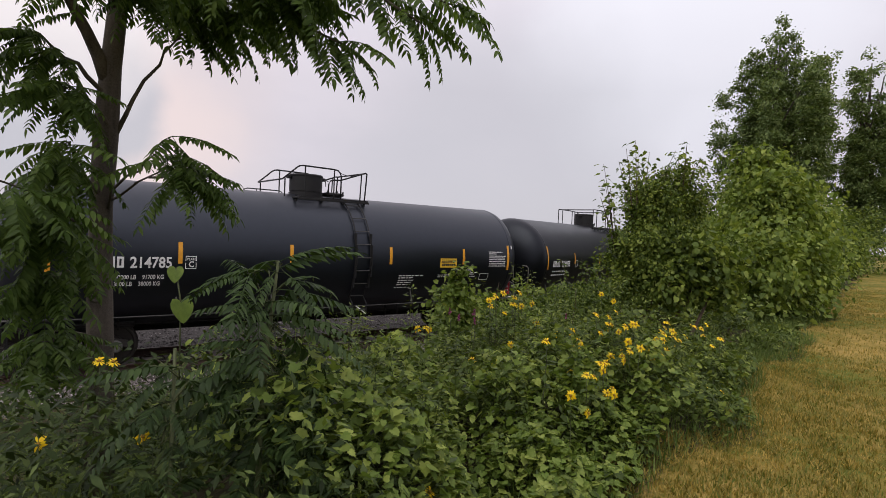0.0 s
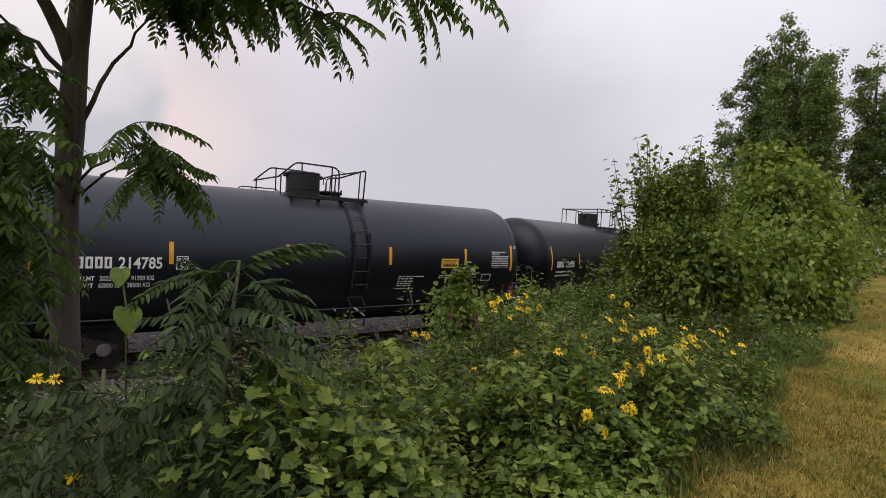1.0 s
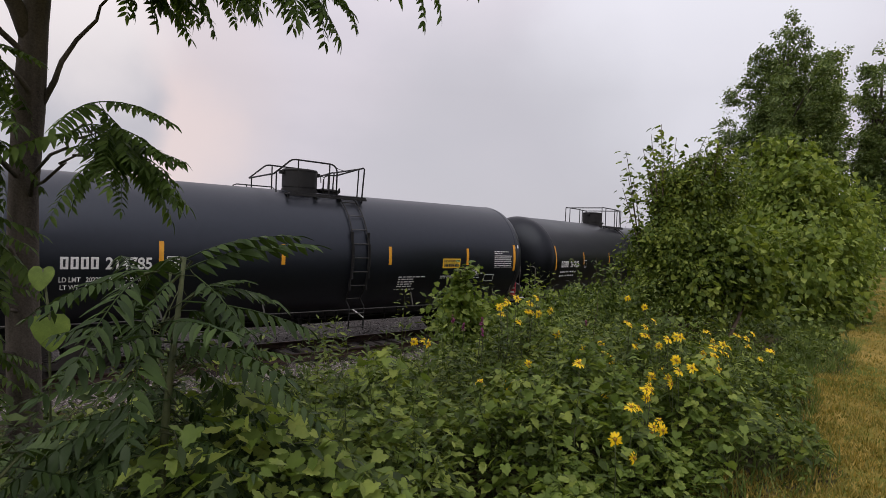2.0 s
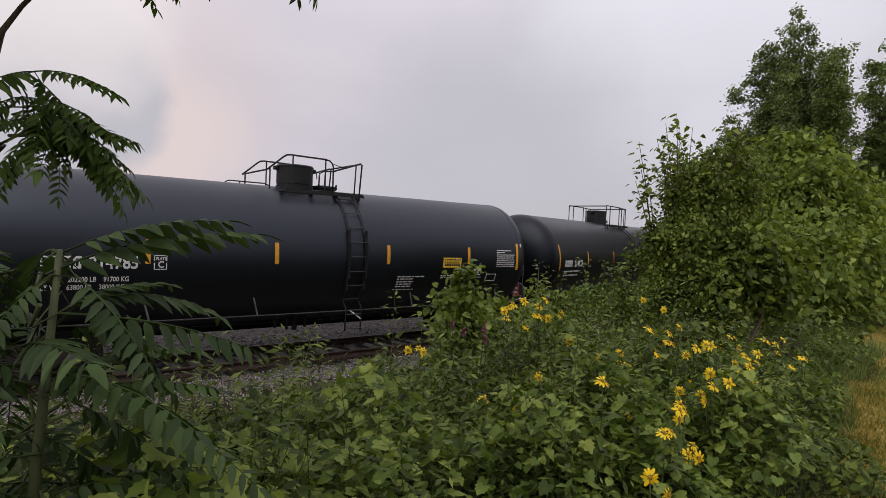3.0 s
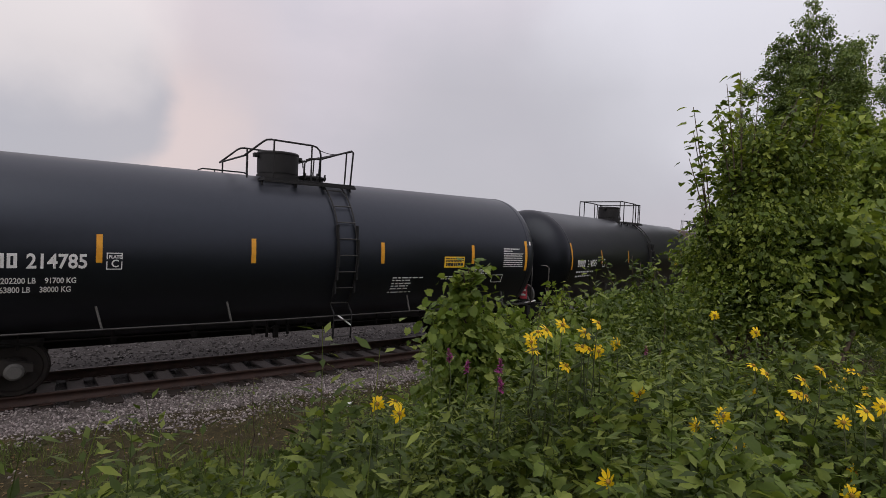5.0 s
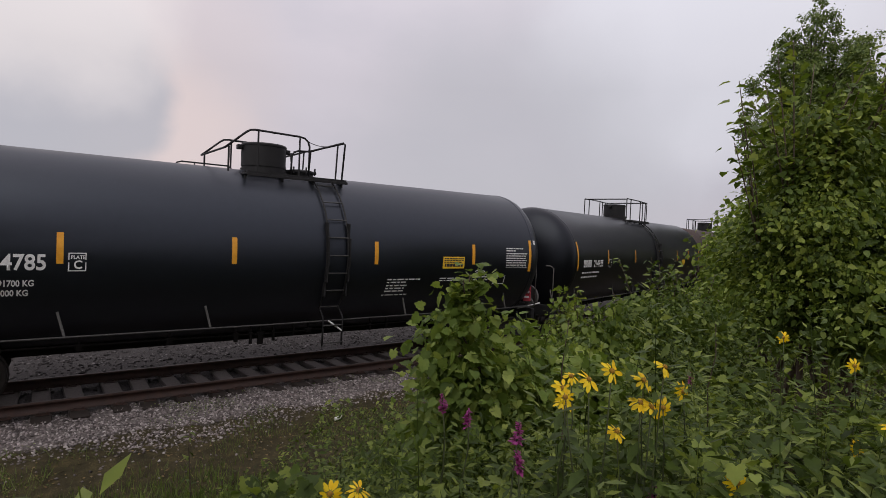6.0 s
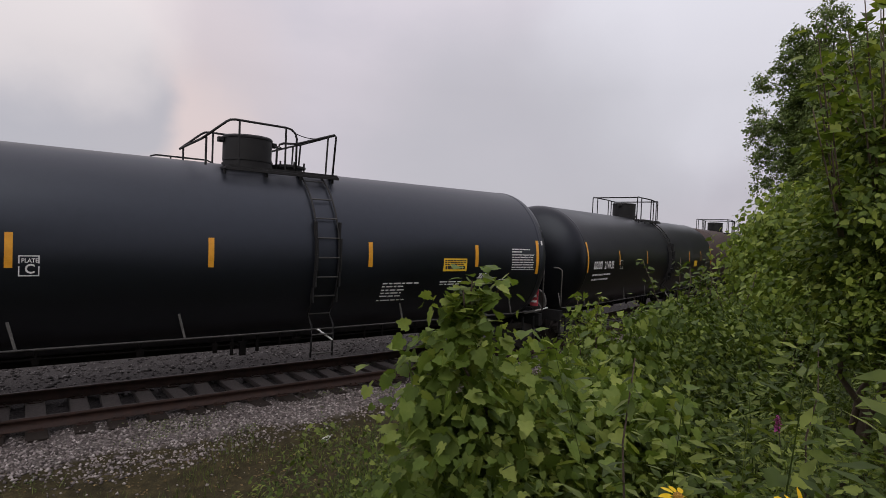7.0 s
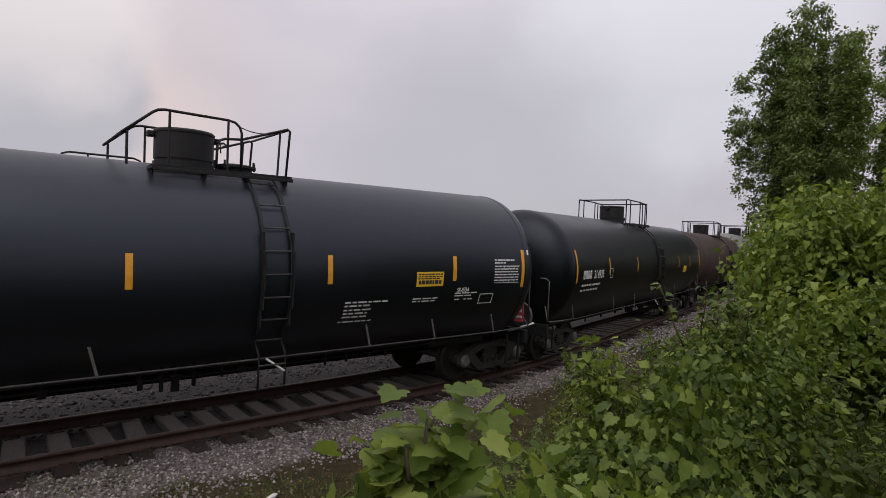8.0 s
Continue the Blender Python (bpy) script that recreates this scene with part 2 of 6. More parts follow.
def stone_material(name, a, b, c, d):
    m, nodes, links, bsdf = material(name, 0.85, 0, 0.3)
    geo = nodes.new("ShaderNodeNewGeometry")
    r = ramp(nodes, (0.0, a), (0.5, b), (0.85, c), (1.0, d))
    n = noisy(nodes, links, 60, 3)
    mx = nodes.new("ShaderNodeMath")
    mx.operation = "MULTIPLY_ADD"
    mx.inputs[1].default_value = 0.3
    links.new(n.outputs["Fac"], mx.inputs[0])
    sb = nodes.new("ShaderNodeMath")
    sb.operation = "SUBTRACT"
    sb.inputs[1].default_value = 0.15
    links.new(geo.outputs["Random Per Island"], sb.inputs[0])
    links.new(sb.outputs[0], mx.inputs[2])
    links.new(mx.outputs[0], r.inputs["Fac"])
    links.new(r.outputs["Color"], bsdf.inputs["Base Color"])
    return m


M_STONE = stone_material("crushed_stone", (0.05, 0.042, 0.04), (0.175, 0.149, 0.145), (0.305, 0.27, 0.262), (0.45, 0.41, 0.395))
# Crushed stone darkened: the train's shade is put into its colour.
M_STONE_SHADED = stone_material("shaded_crushed_stone", (0.02, 0.017, 0.017), (0.05, 0.044, 0.043), (0.095, 0.086, 0.084), (0.17, 0.158, 0.155))


def ground_material():
    """Earth and mown grass; 'cover' says which: -0.6 dark dirt and gravel toned for shade, 0 gravel, 0.5 bare earth, 1
    lawn.
    """
    m, nodes, links, bsdf = material("ground_cover", 0.95, 0, 0.15)
    at = nodes.new("ShaderNodeAttribute")
    at.attribute_name = "cover"
    n1, n2, n3 = noisy(nodes, links, 0.5, 5), noisy(nodes, links, 6, 6, 0.65), noisy(nodes, links, 45, 4, 0.7)
    gravel = ramp(nodes, (0.35, (0.045, 0.039, 0.036)), (0.5, (0.12, 0.105, 0.1)), (0.68, (0.25, 0.225, 0.215)))
    # Dark dirt between the ties, and the train's shade painted on the gravel behind.
    dirt_shade = ramp(nodes, (0.35, (0.014, 0.012, 0.012)), (0.5, (0.036, 0.032, 0.031)), (0.68, (0.085, 0.077, 0.074)))
    earth = ramp(nodes, (0.35, (0.016, 0.014, 0.008)), (0.52, (0.042, 0.035, 0.017)), (0.7, (0.1, 0.078, 0.035)))
    lawn = ramp(nodes, (0.4, (0.06, 0.1, 0.012)), (0.47, (0.13, 0.13, 0.022)), (0.53, (0.21, 0.158, 0.036)), (0.62, (0.34, 0.24, 0.07)))
    ad = nodes.new("ShaderNodeMath")
    ad.operation = "MULTIPLY_ADD"
    ad.inputs[1].default_value = 0.45
    links.new(n3.outputs["Fac"], ad.inputs[0])
    h = nodes.new("ShaderNodeMath")
    h.operation = "MULTIPLY"
    h.inputs[1].default_value = 0.55
    links.new(n2.outputs["Fac"], h.inputs[0])
    links.new(h.outputs[0], ad.inputs[2])
    lw = nodes.new("ShaderNodeMath")
    lw.operation = "MULTIPLY_ADD"
    lw.inputs[1].default_value = 0.5
    links.new(n1.outputs["Fac"], lw.inputs[0])
    h2 = nodes.new("ShaderNodeMath")
    h2.operation = "MULTIPLY"
    h2.inputs[1].default_value = 0.5
    links.new(ad.outputs[0], h2.inputs[0])
    links.new(h2.outputs[0], lw.inputs[2])
    links.new(n3.outputs["Fac"], gravel.inputs["Fac"])
    links.new(n3.outputs["Fac"], dirt_shade.inputs["Fac"])
    links.new(ad.outputs[0], earth.inputs["Fac"])
    links.new(lw.outputs[0], lawn.inputs["Fac"])
    wob = nodes.new("ShaderNodeMath")
    wob.operation = "MULTIPLY_ADD"
    wob.inputs[1].default_value = 0.35
    links.new(n2.outputs["Fac"], wob.inputs[0])
    sh = nodes.new("ShaderNodeMath")
    sh.operation = "SUBTRACT"
    sh.inputs[1].default_value = 0.175
    links.new(at.outputs["Fac"], sh.inputs[0])
    links.new(sh.outputs[0], wob.inputs[2])
    last = None
    for lo, hi, a, b in ((-0.45, -0.25, dirt_shade, gravel), (0.18, 0.34, None, earth), (0.66, 0.8, None, lawn)):
        rg = nodes.new("ShaderNodeMapRange")
        rg.inputs["From Min"].default_value, rg.inputs["From Max"].default_value = lo, hi
        links.new(wob.outputs[0], rg.inputs["Value"])
        mx = nodes.new("ShaderNodeMix")
        mx.data_type = "RGBA"
        links.new(rg.outputs["Result"], mx.inputs["Factor"])
        links.new(a.outputs["Color"] if a else last, mx.inputs["A"])
        links.new(b.outputs["Color"], mx.inputs["B"])
        last = mx.outputs["Result"]
    links.new(last, bsdf.inputs["Base Color"])
    bumped(nodes, links, bsdf, ad.outputs[0], 0.8, 0.03)
    return m


M_GROUND = ground_material()


# ---- mesh helpers ----
def mesh_from(name, verts, tris, mat, smooth=False):
    verts, tris = np.asarray(verts, dtype=np.float32), np.asarray(tris, dtype=np.int32)
    me = bpy.data.meshes.new(name)
    me.vertices.add(len(verts))
    me.vertices.foreach_set("co", verts.ravel())
    me.loops.add(tris.size)
    me.loops.foreach_set("vertex_index", tris.ravel())
    me.polygons.add(len(tris))
    me.polygons.foreach_set("loop_start", np.arange(0, tris.size, 3, dtype=np.int32))
    if smooth:
        me.polygons.foreach_set("use_smooth", np.ones(len(tris), dtype=bool))
    me.update(calc_edges=True)
    me.validate()
    me.materials.append(mat)
    return me


def part(name, data, mat, parent=None, label=""):
    """Links a bmesh or a mesh as one object under a thing or a part."""
    if isinstance(data, bmesh.types.BMesh):
        me = bpy.data.meshes.new(name)
        data.to_mesh(me)
        data.free()
        me.materials.append(mat)
    else:
        me = data
    ob = new(name, me)
    if parent:
        ob.parent = parent
    return tagged(ob, label) if label else ob


def shade(bm, angle=35):
    for f in bm.faces:
        f.smooth = True
    for e in bm.edges:
        if len(e.link_faces) != 2 or e.calc_face_angle(0) > radians(angle):
            e.smooth = False
    return bm


def box(bm, size, m, bevel=0.0):
    """A box of that size in bm at the pose m, its edges rounded."""
    ret = bmesh.ops.create_cube(bm, size=1.0, matrix=m @ Matrix.Diagonal((*size, 1)))
    if bevel:
        edges = list({e for v in ret["verts"] for e in v.link_edges})
        bmesh.ops.bevel(bm, geom=edges, offset=bevel, segments=2, affect="EDGES", profile=0.5)


def rod(bm, a, b, r, sides=8, r2=None):
    a, b = Vector(a), Vector(b)
    d = b - a
    m = Matrix.Translation((a + b) / 2) @ d.to_track_quat("Z", "Y").to_matrix().to_4x4()
    bmesh.ops.create_cone(bm, cap_ends=True, segments=sides, radius1=r, radius2=r if r2 is None else r2, depth=d.length, matrix=m)


def tube(bm, pts, radii, sides=8):
    """A bent round bar through pts, tapered by radii."""
    pts = [Vector(p) for p in pts]
    if not isinstance(radii, (list, tuple)):
        radii = [radii] * len(pts)
    rings, up = [], Vector((0, 0, 1))
    for i, p in enumerate(pts):
        t = (pts[min(i + 1, len(pts) - 1)] - pts[max(i - 1, 0)]).normalized()
        ref = up if abs(t.dot(up)) < 0.95 else Vector((1, 0, 0))
        u = t.cross(ref).normalized()
        v = t.cross(u)
        rings.append([bm.verts.new(p + (u * math.cos(k * math.tau / sides) + v * math.sin(k * math.tau / sides)) * radii[i]) for k in range(sides)])
    for a, b in zip(rings, rings[1:]):
        for k in range(sides):
            f = bm.faces.new((a[k], a[(k + 1) % sides], b[(k + 1) % sides], b[k]))
            f.smooth = True
    bm.faces.new(rings[0][::-1])
    bm.faces.new(rings[-1])
    bmesh.ops.recalc_face_normals(bm, faces=bm.faces[:])


def lathe(bm, profile, axis="X", sides=48, m=None):
    """Turns (along, radius) pairs round the axis."""
    rings = []
    for a, r in profile:
        ring = []
        for k in range(sides):
            c, s = math.cos(k * math.tau / sides) * r, math.sin(k * math.tau / sides) * r
            p = Vector((a, c, s)) if axis == "X" else (Vector((c, a, s)) if axis == "Y" else Vector((c, s, a)))
            ring.append(bm.verts.new(m @ p if m else p))
        rings.append(ring)
    for a, b in zip(rings, rings[1:]):
        for k in range(sides):
            bm.faces.new((a[k], a[(k + 1) % sides], b[(k + 1) % sides], b[k]))
    bm.faces.new(rings[0][::-1])
    bm.faces.new(rings[-1])
    bmesh.ops.recalc_face_normals(bm, faces=bm.faces[:])
    return bm


def lettering(text, size, squeeze=1.0):
    """The outlines of a line of text, filled, as vertices and triangles."""
    cu = bpy.data.curves.new("lettering", "FONT")
    cu.body, cu.size, cu.resolution_u, cu.offset = text, size, 3, size * 0.022
    ob = bpy.data.objects.new("lettering", cu)
    scene.collection.objects.link(ob)
    bpy.context.view_layer.update()
    me = bpy.data.meshes.new_from_object(ob.evaluated_get(bpy.context.evaluated_depsgraph_get()))
    bpy.data.objects.remove(ob)
    bm = bmesh.new()
    bm.from_mesh(me)
    bpy.data.meshes.remove(me)
    for v in bm.verts:
        v.co.x *= squeeze
    return bm
# ---- the lie of the land ----
LAWN_Z, TIE_Z, RAIL_TOP = 1.65, -0.04, 0.13
TANK_Z, TANK_R, TANK_Y = 2.52, 1.59, -0.2


def smooth01(v):
    v = np.clip(v, 0, 1)
    return v * v * (3 - 2 * v)


S_TAB = np.arange(-160.0, 400.0, 0.5)
# The track's bend is shaped to fit the camera's view.
H_TAB = np.radians(15.0 * smooth01((S_TAB + 2) / 11) + 3.0 * smooth01((S_TAB - 14) / 40))
X_TAB = np.concatenate(([0], np.cumsum(np.cos(H_TAB[:-1]) * 0.5)))
Y_TAB = np.concatenate(([0], np.cumsum(np.sin(H_TAB[:-1]) * 0.5)))
X_TAB -= np.interp(0, S_TAB, X_TAB)
Y_TAB += 0.22 - np.interp(0, S_TAB, Y_TAB)


def track(s, side=0.0, z=0.0):
    """A place beside the track's centre line, s metres along it, and its heading."""
    x, y, h = (float(np.interp(s, S_TAB, t)) for t in (X_TAB, Y_TAB, H_TAB))
    return Vector((x - math.sin(h) * side, y + math.cos(h) * side, z)), h


def track_gap(x, y):
    """Signed distance from the track's centre line; negative on the lawn's side."""
    x, y = np.atleast_1d(np.asarray(x, float)), np.atleast_1d(np.asarray(y, float))
    best, sign = np.full(x.shape, 1e9), np.ones(x.shape)
    for i in range(0, len(S_TAB), 4):
        dx, dy = x - X_TAB[i], y - Y_TAB[i]
        d = np.hypot(dx, dy)
        near = d < best
        best = np.where(near, d, best)
        sign = np.where(near, np.where(-math.sin(H_TAB[i]) * dx + math.cos(H_TAB[i]) * dy < 0, -1, 1), sign)
    return best * sign


def lawn_gap(x, y):
    """Distance from the lawn's edge towards the track; negative on the lawn."""
    wob = 0.18 * np.sin(np.asarray(x) * 1.3) + 0.1 * np.sin(np.asarray(x) * 3.1 + 1)
    return (np.asarray(y) + 10.72 - 0.245 * np.asarray(x)) / 1.03 + wob


def ground_z(x, y):
    x, y = np.atleast_1d(np.asarray(x, float)), np.atleast_1d(np.asarray(y, float))
    lat, u = track_gap(x, y), lawn_gap(x, y)
    a, b = np.maximum(-lat - 4.6, 0), np.maximum(u - 0.2, 0)
    z = -0.16 + (LAWN_Z + 0.16) * smooth01(a / (a + b + 1e-6)) * (a > 0)
    z = np.where(np.abs(lat) < 2.2, np.where(np.abs(lat) < 0.8, -0.13, -0.13 + 0.07 * smooth01((np.abs(lat) - 0.95) / 0.35)), z)
    sh = np.clip((np.abs(lat) - 2.2) / 1.5, 0, 1)
    z = np.where((np.abs(lat) >= 2.2) & (a <= 0), -0.06 - 0.11 * sh, z)
    rough = 0.03 * np.sin(x * 2.1 + y * 0.7) * np.sin(y * 1.7 - x * 0.4) + 0.02 * np.sin(x * 5.3 + 1) * np.sin(y * 4.7)
    return z + np.where(np.abs(lat) > 2.4, rough, 0)


def axis_steps(lo, hi, fine, far):
    mid = np.arange(lo, hi, fine)
    out, step, v = [], fine, hi
    while v < far:
        out.append(v)
        step *= 1.18
        v += step
    out.append(far)
    back, step, v = [], fine, lo
    while v > -far:
        step *= 1.18
        v -= step
        back.append(max(v, -far))
    return np.concatenate((back[::-1], mid, out))


gx, gy = axis_steps(-14, 16, 0.16, 1800), axis_steps(-17, 7, 0.16, 1800)
GX, GY = np.meshgrid(gx, gy)
flat_x, flat_y = GX.ravel(), GY.ravel()
gz = ground_z(flat_x, flat_y)
gz += np.random.uniform(-0.012, 0.012, gz.shape)
nx, ny = len(gx), len(gy)
idx = np.arange(nx * ny).reshape(ny, nx)
q00, q10, q01, q11 = idx[:-1, :-1].ravel(), idx[:-1, 1:].ravel(), idx[1:, :-1].ravel(), idx[1:, 1:].ravel()
g_me = mesh_from("ground", np.stack((flat_x, flat_y, gz), -1), np.concatenate((np.stack((q00, q10, q11), -1), np.stack((q00, q11, q01), -1))), M_GROUND, True)
g_lat, g_u = track_gap(flat_x, flat_y), lawn_gap(flat_x, flat_y)
cover = np.clip((-g_lat - 2.0 + 0.3 * smooth01((flat_x + 1.0) / 4)) / 0.6, 0, 1) * 0.5
# From the near rail back: dark dirt, then gravel with painted train shade.
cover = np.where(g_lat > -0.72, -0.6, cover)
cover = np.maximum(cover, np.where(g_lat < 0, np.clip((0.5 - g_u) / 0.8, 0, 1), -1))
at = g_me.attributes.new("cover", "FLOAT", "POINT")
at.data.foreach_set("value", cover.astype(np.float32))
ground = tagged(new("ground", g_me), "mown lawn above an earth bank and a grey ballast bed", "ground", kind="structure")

# ---- the railway track ----
rail_track = tagged(new("rail_track"), "rusty rails spiked to weathered wooden ties", "railway track", kind="structure")


def rail_mesh(side):
    prof = [(-0.07, 0), (0.07, 0), (0.07, 0.012), (0.012, 0.03), (0.012, 0.125), (0.037, 0.135), (0.036, 0.165), (0.026, 0.172), (-0.026, 0.172), (-0.036, 0.165), (-0.037, 0.135), (-0.012, 0.125), (-0.012, 0.03), (-0.07, 0.012)]
    vs, fs, n = [], [], len(prof)
    ss = np.concatenate((np.arange(-60, -16, 4.0), np.arange(-16, 40, 0.8), np.arange(40, 200, 5.0)))
    for s in ss:
        for a, h in prof:
            vs.append(track(s, side + a, TIE_Z + h)[0])
    for i in range(len(ss) - 1):
        for k in range(n):
            a, b, c, d = i * n + k, i * n + (k + 1) % n, (i + 1) * n + (k + 1) % n, (i + 1) * n + k
            fs += [(a, b, c), (a, c, d)]
    return mesh_from("rail", [tuple(v) for v in vs], fs, M_RAIL)


for side in (-0.755, 0.755):
    part("rail", rail_mesh(side), M_RAIL, rail_track, "rust-brown steel rail")


def tie_mesh(seed):
    rnd = random.Random(seed)
    bm = bmesh.new()
    box(bm, (0.27, 2.5, 0.17), Matrix(), 0.016)
    for v in bm.verts:
        v.co += Vector((rnd.uniform(-0.008, 0.008), rnd.uniform(-0.02, 0.02), rnd.uniform(-0.006, 0.006)))
    me = bpy.data.meshes.new("tie")
    bm.to_mesh(me)
    bm.free()
    me.materials.append(M_TIE)
    return me


tie_meshes = [tie_mesh(i) for i in range(5)]
plate_bm = bmesh.new()
rnd = random.Random(4)
s = -20.0
while s < 66:
    off = rnd.uniform(-0.07, 0.07)
    p, h = track(s, off, TIE_Z - 0.085 + rnd.uniform(-0.02, 0.004))
    ob = part("tie", rnd.choice(tie_meshes), M_TIE, rail_track)
    ob.matrix_basis = Matrix.Translation(p) @ Matrix.Rotation(h + rnd.uniform(-0.07, 0.07), 4, "Z")
    if s < 30:
        for side in (-0.755, 0.755):
            pp, _ = track(s, side, TIE_Z + 0.004)
            box(plate_bm, (0.19, 0.34, 0.016), Matrix.Translation(pp) @ Matrix.Rotation(h, 4, "Z"))
            for dx in (-0.05, 0.06):
                for dy in (-0.1, 0.1):
                    box(plate_bm, (0.025, 0.03, 0.03), Matrix.Translation(pp + Vector((dx, dy, 0.02))))
    s += rnd.uniform(0.43, 0.58)
tagged(part("tie_plate", plate_bm, M_RAIL, rail_track), kind="stuff")

# crushed stone, thick round the ties and thinning towards the bank
OCTA_V = np.array([(1, 0, 0), (-1, 0, 0), (0, 1, 0), (0, -1, 0), (0, 0, 0.8), (0, 0, -0.8)], float)
OCTA_F = np.array([(0, 2, 4), (2, 1, 4), (1, 3, 4), (3, 0, 4), (2, 0, 5), (1, 2, 5), (3, 1, 5), (0, 3, 5)])


def stones(name, n, s_lo, s_hi, lat_lo, lat_hi, size, seed, label, mat):
    rg = np.random.default_rng(seed)
    s, lat = rg.uniform(s_lo, s_hi, n), rg.uniform(lat_lo, lat_hi, n)
    keep = rg.random(n) < np.clip((2.95 - 0.45 * smooth01((s + 1.0) / 4) + 0.22 * np.sin(s * 1.1) + lat) / 0.7, 0.025, 1) * np.where(np.abs(lat) < 0.7, 0.12, np.where(np.abs(lat) < 1.3, 0.55, 1))
    s, lat = s[keep], lat[keep]
    n = len(s)
    x, y, h = (np.interp(s, S_TAB, t) for t in (X_TAB, Y_TAB, H_TAB))
    x, y = x - np.sin(h) * lat, y + np.cos(h) * lat
    sc = size * rg.uniform(0.45, 1.25, n) ** 1.3
    z = ground_z(x, y) + sc * 0.15
    v = OCTA_V[None] * rg.uniform(0.55, 1.25, (n, 6, 3)) * sc[:, None, None]
    a, b = rg.uniform(0, math.tau, n), rg.uniform(-0.7, 0.7, n)
    ca, sa, cb, sb = np.cos(a)[:, None], np.sin(a)[:, None], np.cos(b)[:, None], np.sin(b)[:, None]
    vx, vy, vz = v[..., 0], v[..., 1] * cb - v[..., 2] * sb, v[..., 1] * sb + v[..., 2] * cb
    v = np.stack((vx * ca - vy * sa + x[:, None], vx * sa + vy * ca + y[:, None], vz + z[:, None]), -1)
    f = OCTA_F[None] + (np.arange(n) * 6)[:, None, None]
    return tagged(new(name, mesh_from(name, v.reshape(-1, 3), f.reshape(-1, 3), mat)), label, "gravel", kind="stuff")


stones("ballast", 62000, -14, 9, -3.9, -0.7, 0.025, 1, "pale grey crushed stone ballast beside the ties", M_STONE)
stones("shaded_stones", 11000, -14, 12, -0.7, 6.0, 0.04, 2, "crushed stone between and behind the rails, shade in its colour", M_STONE_SHADED)
stones("ballast", 14000, 9, 34, -3.3, -0.7, 0.045, 3, "grey crushed stone along the curving track", M_STONE)


# ---- tank cars ----
def on_shell(bm, x, z, lift=0.004):
    """Lays flat outlines (x right, y up) on the near side of the shell."""
    for v in bm.verts:
        px, pz = x + v.co.x, z + v.co.y
        dz = min(abs(pz - TANK_Z), TANK_R * 0.98)
        v.co = Vector((px, TANK_Y - math.sqrt(TANK_R ** 2 - dz ** 2) - lift, pz))
    return bm


def patch(w, h, cols=1, rows=6):
    """A flat sheet of w by h, cut fine enough to lie on the shell."""
    bm = bmesh.new()
    g = [[bm.verts.new((w * i / cols, h * j / rows, 0)) for i in range(cols + 1)] for j in range(rows + 1)]
    for j in range(rows):
        for i in range(cols):
            bm.faces.new((g[j][i], g[j][i + 1], g[j + 1][i + 1], g[j + 1][i]))
    return bm


def many_patches(rects):
    bm = bmesh.new()
    for x, z, w, h in rects:
        vs = [bm.verts.new(p) for p in ((x, z, 0), (x + w, z, 0), (x + w, z + h, 0), (x, z + h, 0))]
        bm.faces.new(vs)
    return bm


def box_outline(w, h, t):
    return many_patches([(0, 0, w, t), (0, h - t, w, t), (0, t, t, h - 2 * t), (w - t, t, t, h - 2 * t)])


def wheel_set(parent, x):
    """One axle with two flanged wheels and bearing caps."""
    axle = bmesh.new()
    rod(axle, (x, -1.05, RAIL_TOP + 0.46), (x, 1.05, RAIL_TOP + 0.46), 0.085, 12)
    axle_ob = part("axle", shade(axle), M_TRUCK, parent)
    for sgn in (-1, 1):
        prof = [(0.70, 0.10), (0.70, 0.40), (0.685, 0.485), (0.705, 0.485), (0.72, 0.462), (0.81, 0.457), (0.825, 0.44), (0.825, 0.39), (0.79, 0.37), (0.77, 0.19), (0.83, 0.17), (0.83, 0.09)]
        bm = bmesh.new()
        lathe(bm, [(a * sgn, r) for a, r in prof], "Y", 36, Matrix.Translation((x, 0, RAIL_TOP + 0.46)))
        part("wheel", shade(bm, 25), M_WHEEL, axle_ob)
        bm = bmesh.new()
        lathe(bm, [(a * sgn, r) for a, r in ((0.93, 0.135), (1.09, 0.135), (1.11, 0.11), (1.13, 0.1), (1.135, 0.03))], "Y", 20, Matrix.Translation((x, 0, RAIL_TOP + 0.46)))
        part("bearing_cap", shade(bm, 25), M_GREY_STEEL, axle_ob, "worn grey roller-bearing end cap")


